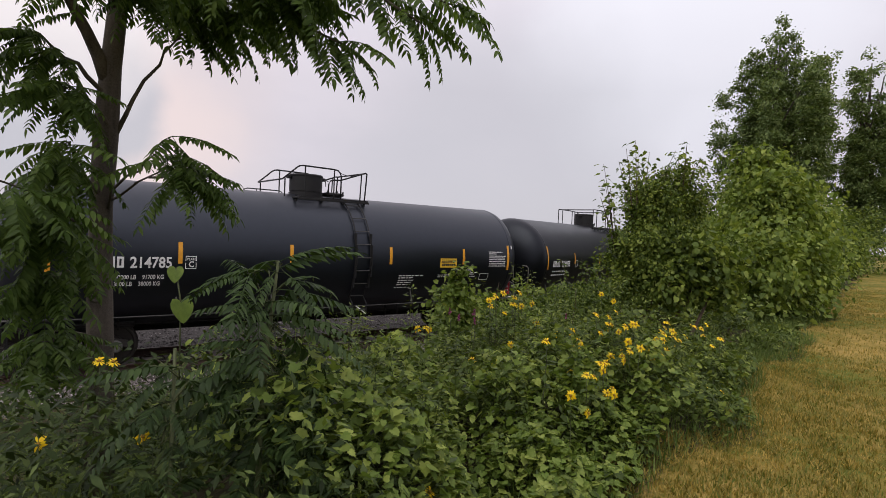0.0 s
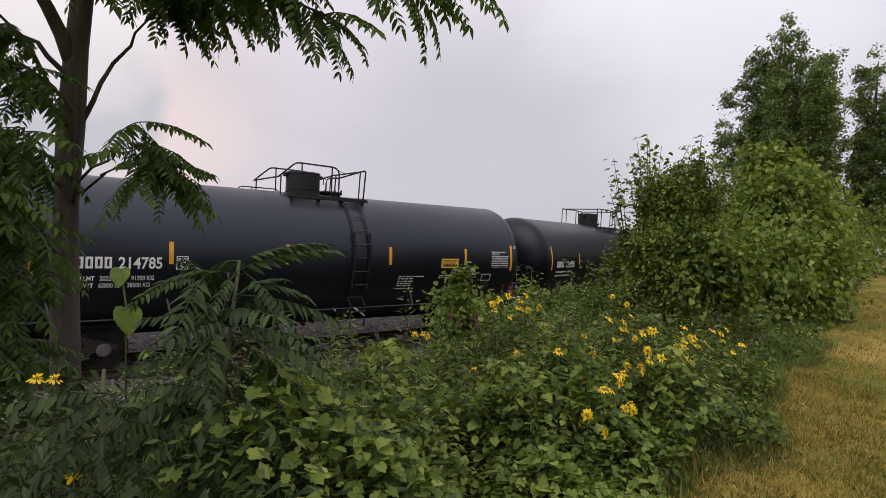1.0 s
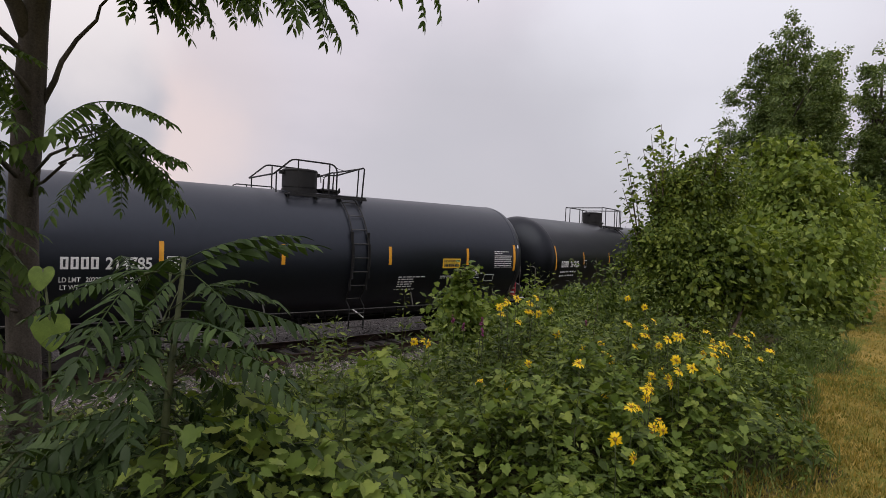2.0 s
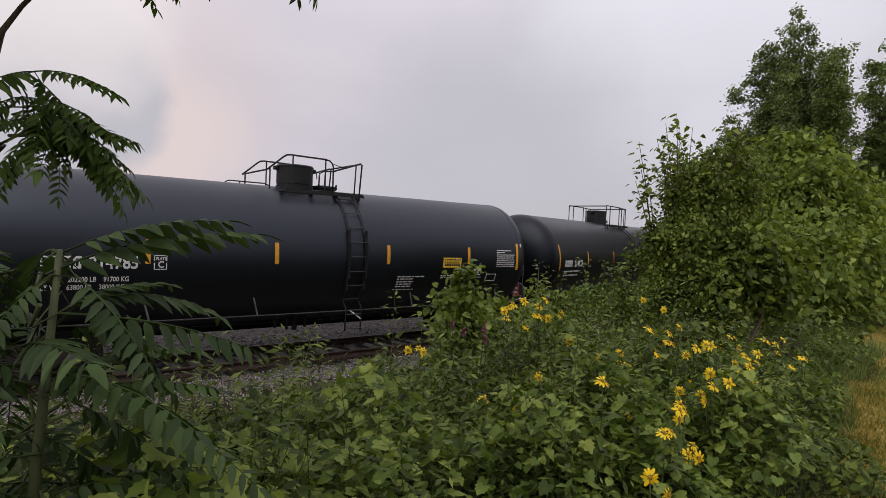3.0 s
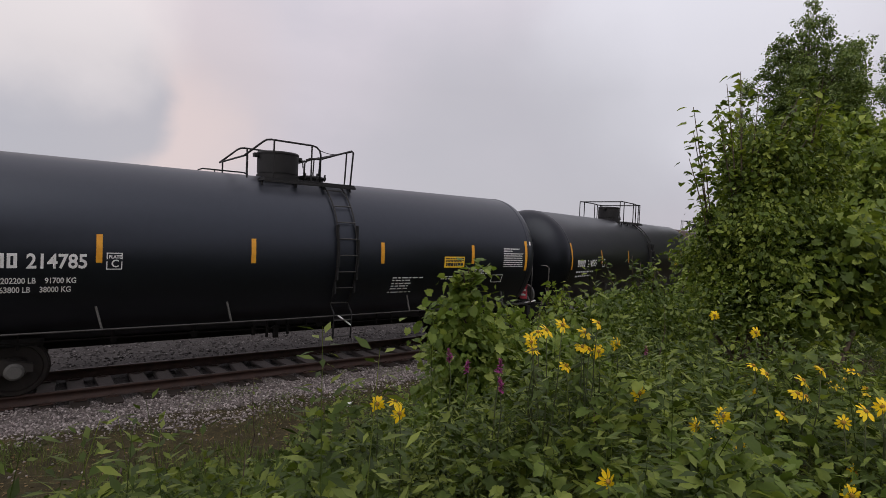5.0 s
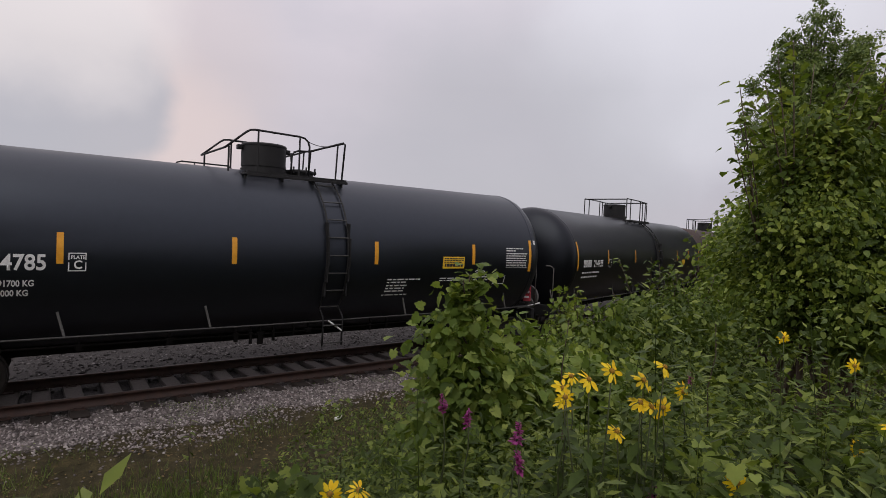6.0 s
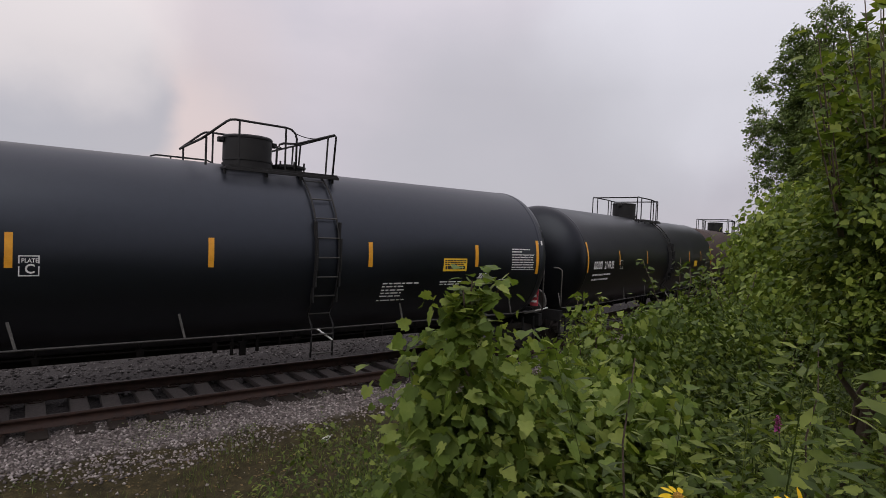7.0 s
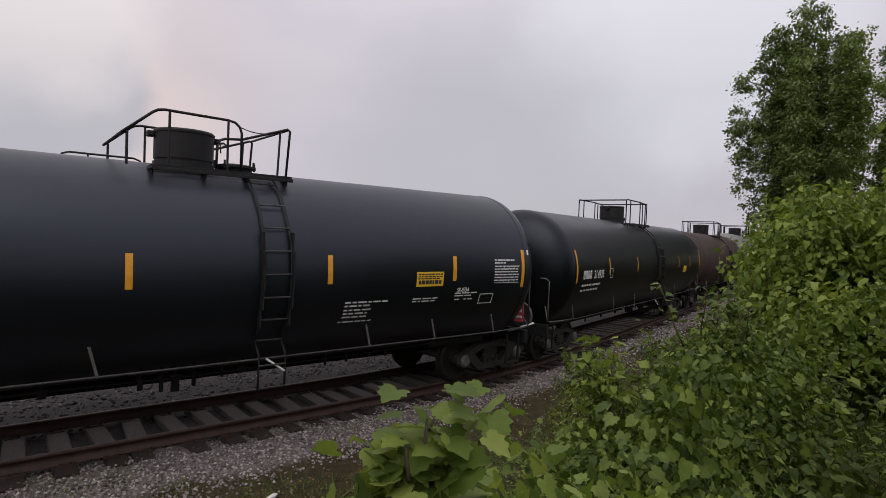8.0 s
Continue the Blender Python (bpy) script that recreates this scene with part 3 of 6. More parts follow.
def truck(car, x, shift=0.0, turned=0.0):
    """A two-axle bogie: side frames with their arch, bolster, springs and wheel sets; shifted and turned to fit the
    camera's view.
    """
    at_x, x = x, 0.0
    zc = RAIL_TOP + 0.46
    bm = bmesh.new()
    box(bm, (0.4, 2.1, 0.3), Matrix.Translation((x, 0, zc + 0.08)), 0.03)
    rod(bm, (x, 0, zc + 0.2), (x, 0, zc + 0.42), 0.22, 20)
    frame_ob = part("bolster", bm, M_TRUCK, car, "grimy cast-steel bogie")
    for y in (-1.0, 1.0):
        bm = bmesh.new()
        top = [(-1.1, 0.1), (-0.8, 0.17), (-0.45, 0.3), (0.45, 0.3), (0.8, 0.17), (1.1, 0.1)]
        low = [(-1.1, -0.02), (-0.72, -0.02), (-0.42, -0.24), (0.42, -0.24), (0.72, -0.02), (1.1, -0.02)]
        hole = [(-0.55, 0.12), (-0.32, 0.2), (0.32, 0.2), (0.55, 0.12), (0.3, -0.13), (-0.3, -0.13)]
        strips = [(top[0], top[1], low[1], low[0]), (top[1], top[2], hole[0], low[1]), (top[2], top[3], hole[2], hole[1]), (top[2], hole[1], hole[0], hole[0]),
                  (top[3], top[4], low[4], hole[3]), (top[3], hole[3], hole[2], hole[2]), (top[4], top[5], low[5], low[4]), (low[1], hole[0], hole[5], low[2]),
                  (low[2], hole[5], hole[4], low[3]), (low[3], hole[4], hole[3], low[4])]
        for q in strips:
            pts = []
            for p in q:
                if p not in pts:
                    pts.append(p)
            a = [bm.verts.new((x + p[0], y - 0.08, zc + p[1])) for p in pts]
            b = [bm.verts.new((x + p[0], y + 0.08, zc + p[1])) for p in pts]
            bm.faces.new(a)
            bm.faces.new(b[::-1])
            for i in range(len(pts)):
                j = (i + 1) % len(pts)
                bm.faces.new((a[i], b[i], b[j], a[j]))
        bmesh.ops.remove_doubles(bm, verts=bm.verts[:], dist=0.001)
        bmesh.ops.recalc_face_normals(bm, faces=bm.faces[:])
        part("side_frame", bm, M_TRUCK, frame_ob)
        for dx in (-0.18, 0, 0.18):
            bm = bmesh.new()
            coil = [(0.0, 0.05)] + [p for k in range(6) for p in ((k * 0.045 + 0.022, 0.075), (k * 0.045 + 0.045, 0.05))]
            lathe(bm, coil, "Z", 10, Matrix.Translation((x + dx, y, zc - 0.14)))
            part("spring", shade(bm, 60), M_TRUCK, frame_ob)
    for dx in (-0.86, 0.86):
        wheel_set(frame_ob, x + dx)
    frame_ob.matrix_basis = Matrix.Translation((at_x, shift, 0)) @ Matrix.Rotation(turned, 4, "Z")


def text_part(name, text, size, squeeze, x, z, mat, car, label=""):
    return part(name, on_shell(lettering(text, size, squeeze), x, z), mat, car, label)


def text_row(name, text, size, squeeze, x, z, mat, car):
    """One painted line, each of its entries (set apart by wide gaps) a part of its own."""
    start = 0
    for word in [w for w in text.split("  ") if w.strip()]:
        word = word.strip()
        end = text.index(word, start) + len(word)
        reach = []
        for piece in (text[:end], word):
            bm = lettering(piece, size, squeeze)
            reach.append(max(v.co.x for v in bm.verts))
            bm.free()
        text_part(name, word, size, squeeze, x + reach[0] - reach[1], z, mat, car)
        start = end


def square_cage(car, x0, top):
    """A box of upright posts and level rails round the fittings, with double posts at its ladder side."""
    rails = new("guard_rail")
    rails.parent = car
    tagged(rails, "black box-shaped guard rail round the top fittings")
    zt = top + 0.72
    for y in (-0.86, 0.86):
        yy = TANK_Y + y
        bm = bmesh.new()
        tube(bm, [(x0 - 1.0, yy, zt - 0.03), (x0 - 0.95, yy, zt), (x0 + 0.55, yy, zt), (x0 + 0.85, yy, zt - 0.02), (x0 + 1.35, yy, zt - 0.02)], 0.022, 6)
        part("top_rail", bm, M_IRON, rails)
        for xx in (-1.0, -0.55, 0.55, 0.85, 1.18, 1.35):
            bm = bmesh.new()
            rod(bm, (x0 + xx, yy, top - 0.2), (x0 + xx, yy, zt - 0.01), 0.02, 6)
            part("post", bm, M_IRON, rails)
    for xx in (-1.0, 1.35):
        bm = bmesh.new()
        rod(bm, (x0 + xx, TANK_Y - 0.86, zt - 0.02), (x0 + xx, TANK_Y + 0.86, zt - 0.02), 0.022, 6)
        part("cross_rail", bm, M_IRON, rails)


def top_works(car, x0, cage=False):
    """The fittings on top: walkway, drum-shaped housing, manway, guard rails and chain. x0: the drum's place."""
    top = TANK_Z + TANK_R
    bm = bmesh.new()
    for y in (-0.98, 0.98):
        box(bm, (2.0, 0.04, 0.05), Matrix.Translation((x0 + 0.38, TANK_Y + y, top - 0.15)), 0.006)
    for xx in (-0.6, 0.1, 0.72, 1.34):
        box(bm, (0.06, 1.96, 0.04), Matrix.Translation((x0 + xx, TANK_Y, top - 0.13)), 0.006)
        for y in (-0.8, 0.8):
            rod(bm, (x0 + xx, TANK_Y + y, top - 0.3), (x0 + xx, TANK_Y + y, top - 0.08), 0.025, 6)
    walkway = part("walkway", bm, M_IRON, car, "black steel walkway round the top fittings")
    for y0, y1 in ((-0.96, -0.5), (0.5, 0.96)):
        bm = bmesh.new()
        for k in range(6):
            box(bm, (1.96, 0.03, 0.03), Matrix.Translation((x0 + 0.38, TANK_Y + y0 + (y1 - y0) * k / 5, top - 0.1)))
        part("grating", bm, M_IRON, walkway)
    bm = bmesh.new()
    lathe(bm, [(top - 0.1, 0.44), (top + 0.05, 0.44), (top + 0.052, 0.415), (top + 0.09, 0.415), (top + 0.09, 0.43), (top + 0.48, 0.43), (top + 0.485, 0.44), (top + 0.515, 0.442), (top + 0.54, 0.42), (top + 0.56, 0.2)], "Z", 40, Matrix.Translation((x0, TANK_Y, 0)))
    drum = part("valve_housing", shade(bm, 30), M_IRON, car, "black drum-shaped valve housing with hinged lid")
    for a in (0.0, math.pi):
        bm = bmesh.new()
        c = Vector((x0 + math.cos(a) * 0.48, TANK_Y + math.sin(a) * 0.48, top + 0.45))
        box(bm, (0.1, 0.12, 0.09), Matrix.Translation(c) @ Matrix.Rotation(a, 4, "Z"), 0.012)
        rod(bm, c + Vector((0, -0.08, 0)), c + Vector((0, 0.08, 0)), 0.03, 10)
        part("hinge", bm, M_IRON, drum)
    bm = bmesh.new()
    tube(bm, [(x0 + 0.44, TANK_Y - 0.1, top + 0.42), (x0 + 0.56, TANK_Y - 0.12, top + 0.43), (x0 + 0.6, TANK_Y - 0.12, top + 0.4)], 0.014, 6)
    tube(bm, [(x0 + 0.5, TANK_Y - 0.14, top + 0.42), (x0 + 0.51, TANK_Y - 0.15, top + 0.26)], 0.012, 6)
    part("latch", bm, M_IRON, drum)
    bm = bmesh.new()
    lathe(bm, [(top - 0.1, 0.28), (top + 0.06, 0.28), (top + 0.062, 0.34), (top + 0.1, 0.34), (top + 0.13, 0.2)], "Z", 32, Matrix.Translation((x0 + 0.82, TANK_Y + 0.12, 0)))
    manway = part("manway_cover", shade(bm, 30), M_IRON, car)
    for k in range(8):
        a = k * math.tau / 8
        bm = bmesh.new()
        rod(bm, (x0 + 0.82 + math.cos(a) * 0.33, TANK_Y + 0.12 + math.sin(a) * 0.33, top + 0.04), (x0 + 0.82 + math.cos(a) * 0.33, TANK_Y + 0.12 + math.sin(a) * 0.33, top + 0.17), 0.018, 6)
        part("eyebolt", bm, M_IRON, manway)
    if cage:
        square_cage(car, x0, top)
        return
    zt, zm = top + 0.68, top + 0.3
    rails = new("guard_rail")
    rails.parent = car
    tagged(rails, "black tubular guard rail round the top fittings")
    r = 0.02
    for y in (-0.86, 0.86):
        bm = bmesh.new()
        yy = TANK_Y + y
        tube(bm, [(x0 - 0.98, yy, zm), (x0 - 0.62, yy, zt - 0.06), (x0 - 0.55, yy, zt - 0.015), (x0 - 0.46, yy, zt), (x0 + 0.4, yy, zt - 0.01), (x0 + 0.5, yy, zt - 0.03), (x0 + 0.57, yy, zt - 0.09), (x0 + 0.6, yy, zt - 0.18), (x0 + 0.6, yy, top - 0.1)], r, 8)
        part("top_rail", bm, M_IRON, rails)
        for xx, zz in ((-0.92, zm + 0.03), (-0.4, zt), (0.4, zt)):
            bm = bmesh.new()
            rod(bm, (x0 + xx, yy, top - 0.12), (x0 + xx, yy, zz), r * 0.9, 8)
            part("post", bm, M_IRON, rails)
        bm = bmesh.new()
        tube(bm, [(x0 + 0.24, yy, top - 0.06), (x0 + 0.25, yy, zm - 0.02), (x0 + 0.29, yy, zm + 0.06), (x0 + 0.36, yy, zm + 0.09), (x0 + 0.6, yy, zm + 0.11), (x0 + 1.24, yy, zt - 0.04), (x0 + 1.32, yy, zt - 0.01), (x0 + 1.36, yy, zt - 0.04), (x0 + 1.31, yy, top - 0.1)], r, 8)
        rod(bm, (x0 + 1.17, yy, top - 0.1), (x0 + 1.2, yy, zt - 0.06), r * 0.9, 8)
        part("ladder_rail", bm, M_IRON, rails)
        bm = bmesh.new()
        chain = []
        for k in range(13):
            f = k / 12
            chain.append((x0 + 0.58 + 0.66 * f, yy, zt - 0.09 + 0.06 * f - 0.3 * f * (1 - f)))
        tube(bm, chain, 0.008, 5)
        part("chain", bm, M_IRON, rails)
    for xx, zz in ((-0.98, zm), (1.33, zt - 0.02)):
        bm = bmesh.new()
        rod(bm, (x0 + xx, TANK_Y - 0.86, zz), (x0 + xx, TANK_Y + 0.86, zz), r, 8)
        part("cross_rail", bm, M_IRON, rails)
    bm = bmesh.new()
    yg = TANK_Y + 0.2
    tube(bm, [(x0 - 1.6, yg, top - 0.05), (x0 - 1.56, yg, top + 0.04), (x0 - 1.48, yg, top + 0.07), (x0 - 0.66, yg, top + 0.07), (x0 - 0.58, yg, top + 0.04), (x0 - 0.56, yg, top - 0.05)], 0.016, 6)
    rod(bm, (x0 - 1.25, yg, top - 0.05), (x0 - 1.25, yg, top + 0.07), 0.014, 6)
    part("grab_iron", bm, M_IRON, car)


def ladder(car, x, side=-1):
    """A ladder that follows the shell from the sill to the walkway."""
    w = 0.4
    pts = []
    for k in range(15):
        a = math.radians(-38 + k * 7.6 * 104 / 106)
        rr = TANK_R + 0.05
        pts.append((rr * math.cos(a), TANK_Z + rr * math.sin(a)))
    pts = [(1.48, 0.8), (1.49, 1.1), (1.5, 1.35)] + [p for p in pts if p[1] > 1.5] + [(0.9, TANK_Z + TANK_R - 0.1)]
    lad = new("ladder")
    lad.parent = car
    for xx in (x - w / 2, x + w / 2):
        bm = bmesh.new()
        tube(bm, [(xx, TANK_Y + side * d, z) for d, z in pts], 0.018, 6)
        part("stile", bm, M_IRON, lad)
    zs = np.arange(0.86, TANK_Z + TANK_R - 0.1, 0.335)
    dd = np.interp(zs, [p[1] for p in pts], [p[0] for p in pts])
    for z, d in zip(zs, dd):
        bm = bmesh.new()
        rod(bm, (x - w / 2, TANK_Y + side * (d + 0.015), z), (x + w / 2, TANK_Y + side * (d + 0.015), z), 0.013, 6)
        part("rung", bm, M_RUNG, lad)
    for xx in (x - w / 2 - 0.02, x + w / 2 + 0.02):
        bm = bmesh.new()
        for k in range(5):
            z0 = 1.75 + k * 0.28
            dz = abs(z0 + 0.14 - TANK_Z)
            d = math.sqrt(TANK_R ** 2 - dz ** 2)
            box(bm, (0.025, 0.12, 0.28), Matrix.Translation((xx, TANK_Y + side * (d + 0.05), z0 + 0.14)), 0.004)
        part("side_plate", bm, M_IRON, lad)
    return lad


def tank_car(paint, half=6.0, drum=-0.21, trucks=((-5.55, 0.0, 0.0), (5.75, 0.0, 0.0)), stripes=(), label="", cage=True, detail=True):
    """A tank car round x = 0, standing on its rails; its parts on the near side face -y."""
    car = tagged(new("tank_car"), label, "tank car", "cars of the standing train")
    bm = bmesh.new()
    head = [(half + 0.74 * math.sin(a), TANK_R * math.cos(a) ** 0.93) for a in np.radians([0, 5, 11, 18, 26, 34, 43, 52, 61, 70, 78, 85, 89])]
    body = [(-a, r) for a, r in head[::-1]] + [(x, TANK_R + 0.0) for x in np.linspace(-half, half, 13)[1:-1]] + head
    lathe(bm, body, "X", 96, Matrix.Translation((0, TANK_Y, TANK_Z)))
    shell = part("shell", shade(bm, 40), paint, car)
    for xx in (-half + 0.02, half - 0.02):
        bm = bmesh.new()
        lathe(bm, [(xx - 0.03, TANK_R + 0.001), (xx - 0.02, TANK_R + 0.006), (xx + 0.02, TANK_R + 0.006), (xx + 0.03, TANK_R + 0.001)], "X", 72, Matrix.Translation((0, TANK_Y, TANK_Z)))
        part("seam_band", shade(bm, 50), paint, shell)
    for sgn in (-1, 1):
        bm = bmesh.new()
        box(bm, (2.6, 0.55, 0.42), Matrix.Translation((sgn * (half - 0.3), 0, 0.98)), 0.02)
        box(bm, (0.12, 2.7, 0.3), Matrix.Translation((sgn * (half + 0.55), 0, 1.05)), 0.015)
        box(bm, (1.5, 1.5, 0.3), Matrix.Translation((sgn * (half - 1.0), TANK_Y / 2, 1.08)), 0.05)
        part("stub_sill", bm, M_IRON, car)
        bm = bmesh.new()
        box(bm, (0.7, 0.16, 0.2), Matrix.Translation((sgn * (half + 0.85), 0, 0.93)), 0.03)
        box(bm, (0.3, 0.3, 0.3), Matrix.Translation((sgn * (half + 1.1), 0.03, 0.93)), 0.06)
        part("coupler", bm, M_TRUCK, car)
        for y in (-1.35, 1.35):
            bm = bmesh.new()
            tube(bm, [(sgn * (half - 0.2), y + TANK_Y, 1.27), (sgn * (half + 0.5), y, 1.27), (sgn * (half + 0.6), y, 1.3), (sgn * (half + 0.6), y, 2.3), (sgn * (half + 0.6), y + (0.1 if y < 0 else -0.1), 2.36), (sgn * (half + 0.6), 0.7 * (1 if y > 0 else -1), 2.36)], 0.018, 6)
            rod(bm, (sgn * (half + 0.6), y, 1.3), (sgn * (half + 0.25), y * 0.75, 2.0), 0.016, 6)
            part("end_grab_rail", bm, M_GREY_STEEL, car)
        for y in (-1.25, 1.25):
            bm = bmesh.new()
            box(bm, (0.05, 0.04, 0.62), Matrix.Translation((sgn * (half + 0.42), y, 0.82)), 0.005)
            box(bm, (0.05, 0.04, 0.62), Matrix.Translation((sgn * (half + 0.06), y, 0.82)), 0.005)
            box(bm, (0.4, 0.05, 0.03), Matrix.Translation((sgn * (half + 0.24), y, 0.52)), 0.005)
            part("sill_step", bm, M_IRON, car)
    for x, shift, turned in trucks:
        truck(car, x, shift, turned)
    # low pipe rail along the belly and its brackets
    for side in (-1, 1):
        y = TANK_Y + side * 1.37
        bm = bmesh.new()
        tube(bm, [(-half - 0.1, y, 1.3), (-half + 0.6, y, 1.27), (-0.5, y, 1.26), (half - 0.6, y, 1.29), (half + 0.1, y, 1.32)], 0.016, 8)
        rail_ob = part("belly_rail", bm, M_RUNG, car, "long grey pipe rail under the belly")
        for x in (-0.92 * half, -3.5, -1.45, 2.5, 3.9, 0.9 * half):
            bm = bmesh.new()
            dz = TANK_Z - 1.62
            box(bm, (0.035, 0.02, 0.4), Matrix.Translation((x - 0.06, (y - side * 0.02 + TANK_Y + side * math.sqrt(TANK_R ** 2 - dz ** 2)) / 2, 1.45)) @ Matrix.Rotation(radians(-14), 4, "Y"), 0.003)
            part("bracket", bm, M_GREY_STEEL, rail_ob)
    if detail:
        bm = bmesh.new()
        yb = TANK_Y - 0.3
        tube(bm, [(-half + 0.8, yb, 0.93), (-2.0, yb, 0.9), (2.0, yb, 0.9), (half - 1.2, yb, 0.93)], 0.02, 6)
        for x in (-3.2, -2.4, -1.6, -1.0, -0.3, 0.25, 1.4, 2.0, 2.6):
            box(bm, (0.04, 0.04, 0.12), Matrix.Translation((x, yb, 0.92)), 0.005)
        part("brake_pipe", bm, M_UNDERFRAME, car)
        # Long dark bar added along the middle of the belly.
        bm = bmesh.new()
        box(bm, (2 * half - 2.2, 0.44, 0.24), Matrix.Translation((0, TANK_Y / 2, 0.88)), 0.03)
        part("belly_bar", bm, M_UNDERFRAME, car)
        under = new("underbelly_pipe")
        under.parent = car
        bm = bmesh.new()
        yb = TANK_Y - 0.86
        tube(bm, [(-half + 0.5, yb, 1.05), (-2.0, yb, 1.02), (-0.2, yb, 1.0), (2.4, yb, 1.03), (half - 1.6, yb, 1.08)], 0.014, 6)
        part("pipe", bm, M_UNDERFRAME, under)
        for x, drop, w in ((-4.6, 0.1, 0.04), (-3.3, 0.08, 0.09), (-2.0, 0.09, 0.1), (-0.9, 0.14, 0.07), (-0.63, 0.2, 0.05), (-0.45, 0.22, 0.11), (-0.2, 0.17, 0.05), (0.2, 0.09, 0.03), (0.5, 0.06, 0.12), (1.9, 0.12, 0.03), (2.3, 0.1, 0.04), (3.1, 0.08, 0.05)):
            bm = bmesh.new()
            box(bm, (w, 0.05, drop), Matrix.Translation((x, yb, 1.03 - drop / 2)), 0.008)
            box(bm, (0.03, 0.03, 0.16), Matrix.Translation((x, yb, 1.1)))
            rod(bm, (x - w * 0.7, yb, 1.03), (x + w * 0.7, yb, 1.03), 0.026, 8)
            part("hanger", bm, M_UNDERFRAME, under)
        bm = bmesh.new()
        lathe(bm, [(0.78, 0.06), (0.82, 0.1), (0.88, 0.1), (0.9, 0.15), (0.97, 0.16), (1.02, 0.22)], "Z", 16, Matrix.Translation((-0.35, TANK_Y, 0)))
        box(bm, (0.07, 0.5, 0.07), Matrix.Translation((-0.35, TANK_Y - 0.3, 0.9)), 0.015)
        part("outlet_valve", shade(bm), M_IRON, car)
        bm = bmesh.new()
        rod(bm, (3.3, TANK_Y + 0.3, 0.9), (4.1, TANK_Y + 0.3, 0.9), 0.16, 20)
        part("air_reservoir", shade(bm), M_IRON, car)
    top_works(car, drum, cage)
    ladder(car, drum + 0.93)
    ladder(car, drum + 0.93, 1)
    bm = bmesh.new()
    rod(bm, (drum + 0.85, TANK_Y - 1.46, 1.28), (drum + 1.12, TANK_Y - 1.5, 1.08), 0.016, 6)
    part("ladder_brace", bm, M_WHITE, car)
    for x, z, h, w in stripes:
        part("reflective_stripe", on_shell(patch(w, h), x - w / 2, z), M_STRIPE, car, "amber reflective stripe")
    return car


def bars(rows, seed, words=(0.05, 0.22), gap=0.03):
    """Lines of small print as plain bars: rows of (x, z, length, height)."""
    rnd = random.Random(seed)
    rects = []
    for x, z, length, h in rows:
        cx = x
        while cx < x + length - 0.02:
            w = min(rnd.uniform(*words), x + length - cx)
            rects.append((cx, z, w, h))
            cx += w + gap
    return many_patches(rects)


def stand(car, s, half=5.0):
    """Sets a car on the curving track with its middle s metres along it."""
    a, b = track(s - half)[0], track(s + half)[0]
    d = b - a
    car.matrix_basis = Matrix.Translation((a + b) / 2) @ Matrix.Rotation(math.atan2(d.y, d.x), 4, "Z")
    return car


CAR_X = -2.4
near_car = tank_car(M_TANK, cage=False, trucks=((-5.5, 0.0, 0.0), (5.9, 0.2, 0.1)), stripes=[(x - CAR_X, 2.37, 0.45, 0.085) for x in (-6.0, -3.58, -0.83, 1.69)] + [(-8.25 - CAR_X, 2.2, 0.85, 0.085), (3.5 - CAR_X, 2.2, 0.76, 0.085)],
                    label="black tank car with amber stripes and white lettering on rails")
near_car.matrix_basis = Matrix.Translation((CAR_X, 0.22, 0))
C = CAR_X
for k in range(4):
    part("owner_mark", on_shell(box_outline(0.12, 0.22, 0.042), -7.6 + 0.152 * k - C, 2.285), M_WHITE, near_car, "white painted owner's mark")
text_part("car_number", "214785", 0.31, 0.83, -6.92 - C, 2.285, M_WHITE, near_car, "white painted car number")
part("plate_box", on_shell(box_outline(0.22, 0.27, 0.014), -5.9 - C, 2.26), M_WHITE, near_car)
text_part("plate_word", "PLATE", 0.075, 0.85, -5.87 - C, 2.44, M_WHITE, near_car)
text_part("plate_letter", "C", 0.17, 0.9, -5.835 - C, 2.3, M_WHITE, near_car)
text_row("load_limit", "LD LMT   202200 LB    91700 KG", 0.125, 0.77, -7.62 - C, 2.05, M_WHITE, near_car)
text_row("light_weight", "LT WT   63800 LB    38000 KG", 0.125, 0.77, -7.6 - C, 1.91, M_WHITE, near_car)
sign = part("yellow_sign", on_shell(patch(0.6, 0.26), 0.83 - C, 2.28), M_SIGN, near_car, "yellow emergency decal with black print")
part("print", on_shell(bars([(0.03, 0.205, 0.54, 0.025), (0.03, 0.165, 0.54, 0.02), (0.03, 0.13, 0.5, 0.02), (0.05, 0.04, 0.5, 0.07)], 3, (0.04, 0.09), 0.012), 0.83 - C, 2.28, 0.007), M_BLACK, sign)
text_part("serial_text", "SR-8754", 0.12, 0.72, 1.78 - C, 2.15, M_WHITE, near_car)
part("small_print", on_shell(bars([(0, 0.12, 0.55, 0.022), (0, 0.07, 0.45, 0.022), (0.02, 0.0, 0.12, 0.022), (0.25, 0.0, 0.25, 0.022)], 5), 1.74 - C, 2.0), M_WHITE, near_car)
part("small_print", on_shell(bars([(0.0, 0.05, 0.55, 0.022), (0.0, 0.0, 0.5, 0.022)], 6), 0.8 - C, 2.0), M_WHITE, near_car)
part("small_print", on_shell(bars([(0, 0.3, 0.85, 0.026), (0, 0.24, 0.5, 0.026), (0.0, 0.17, 0.5, 0.026), (0, 0.11, 0.45, 0.026), (0, 0.05, 0.45, 0.026), (-0.05, -0.03, 0.65, 0.022)], 7), -0.52 - C, 1.74), M_WHITE, near_car)
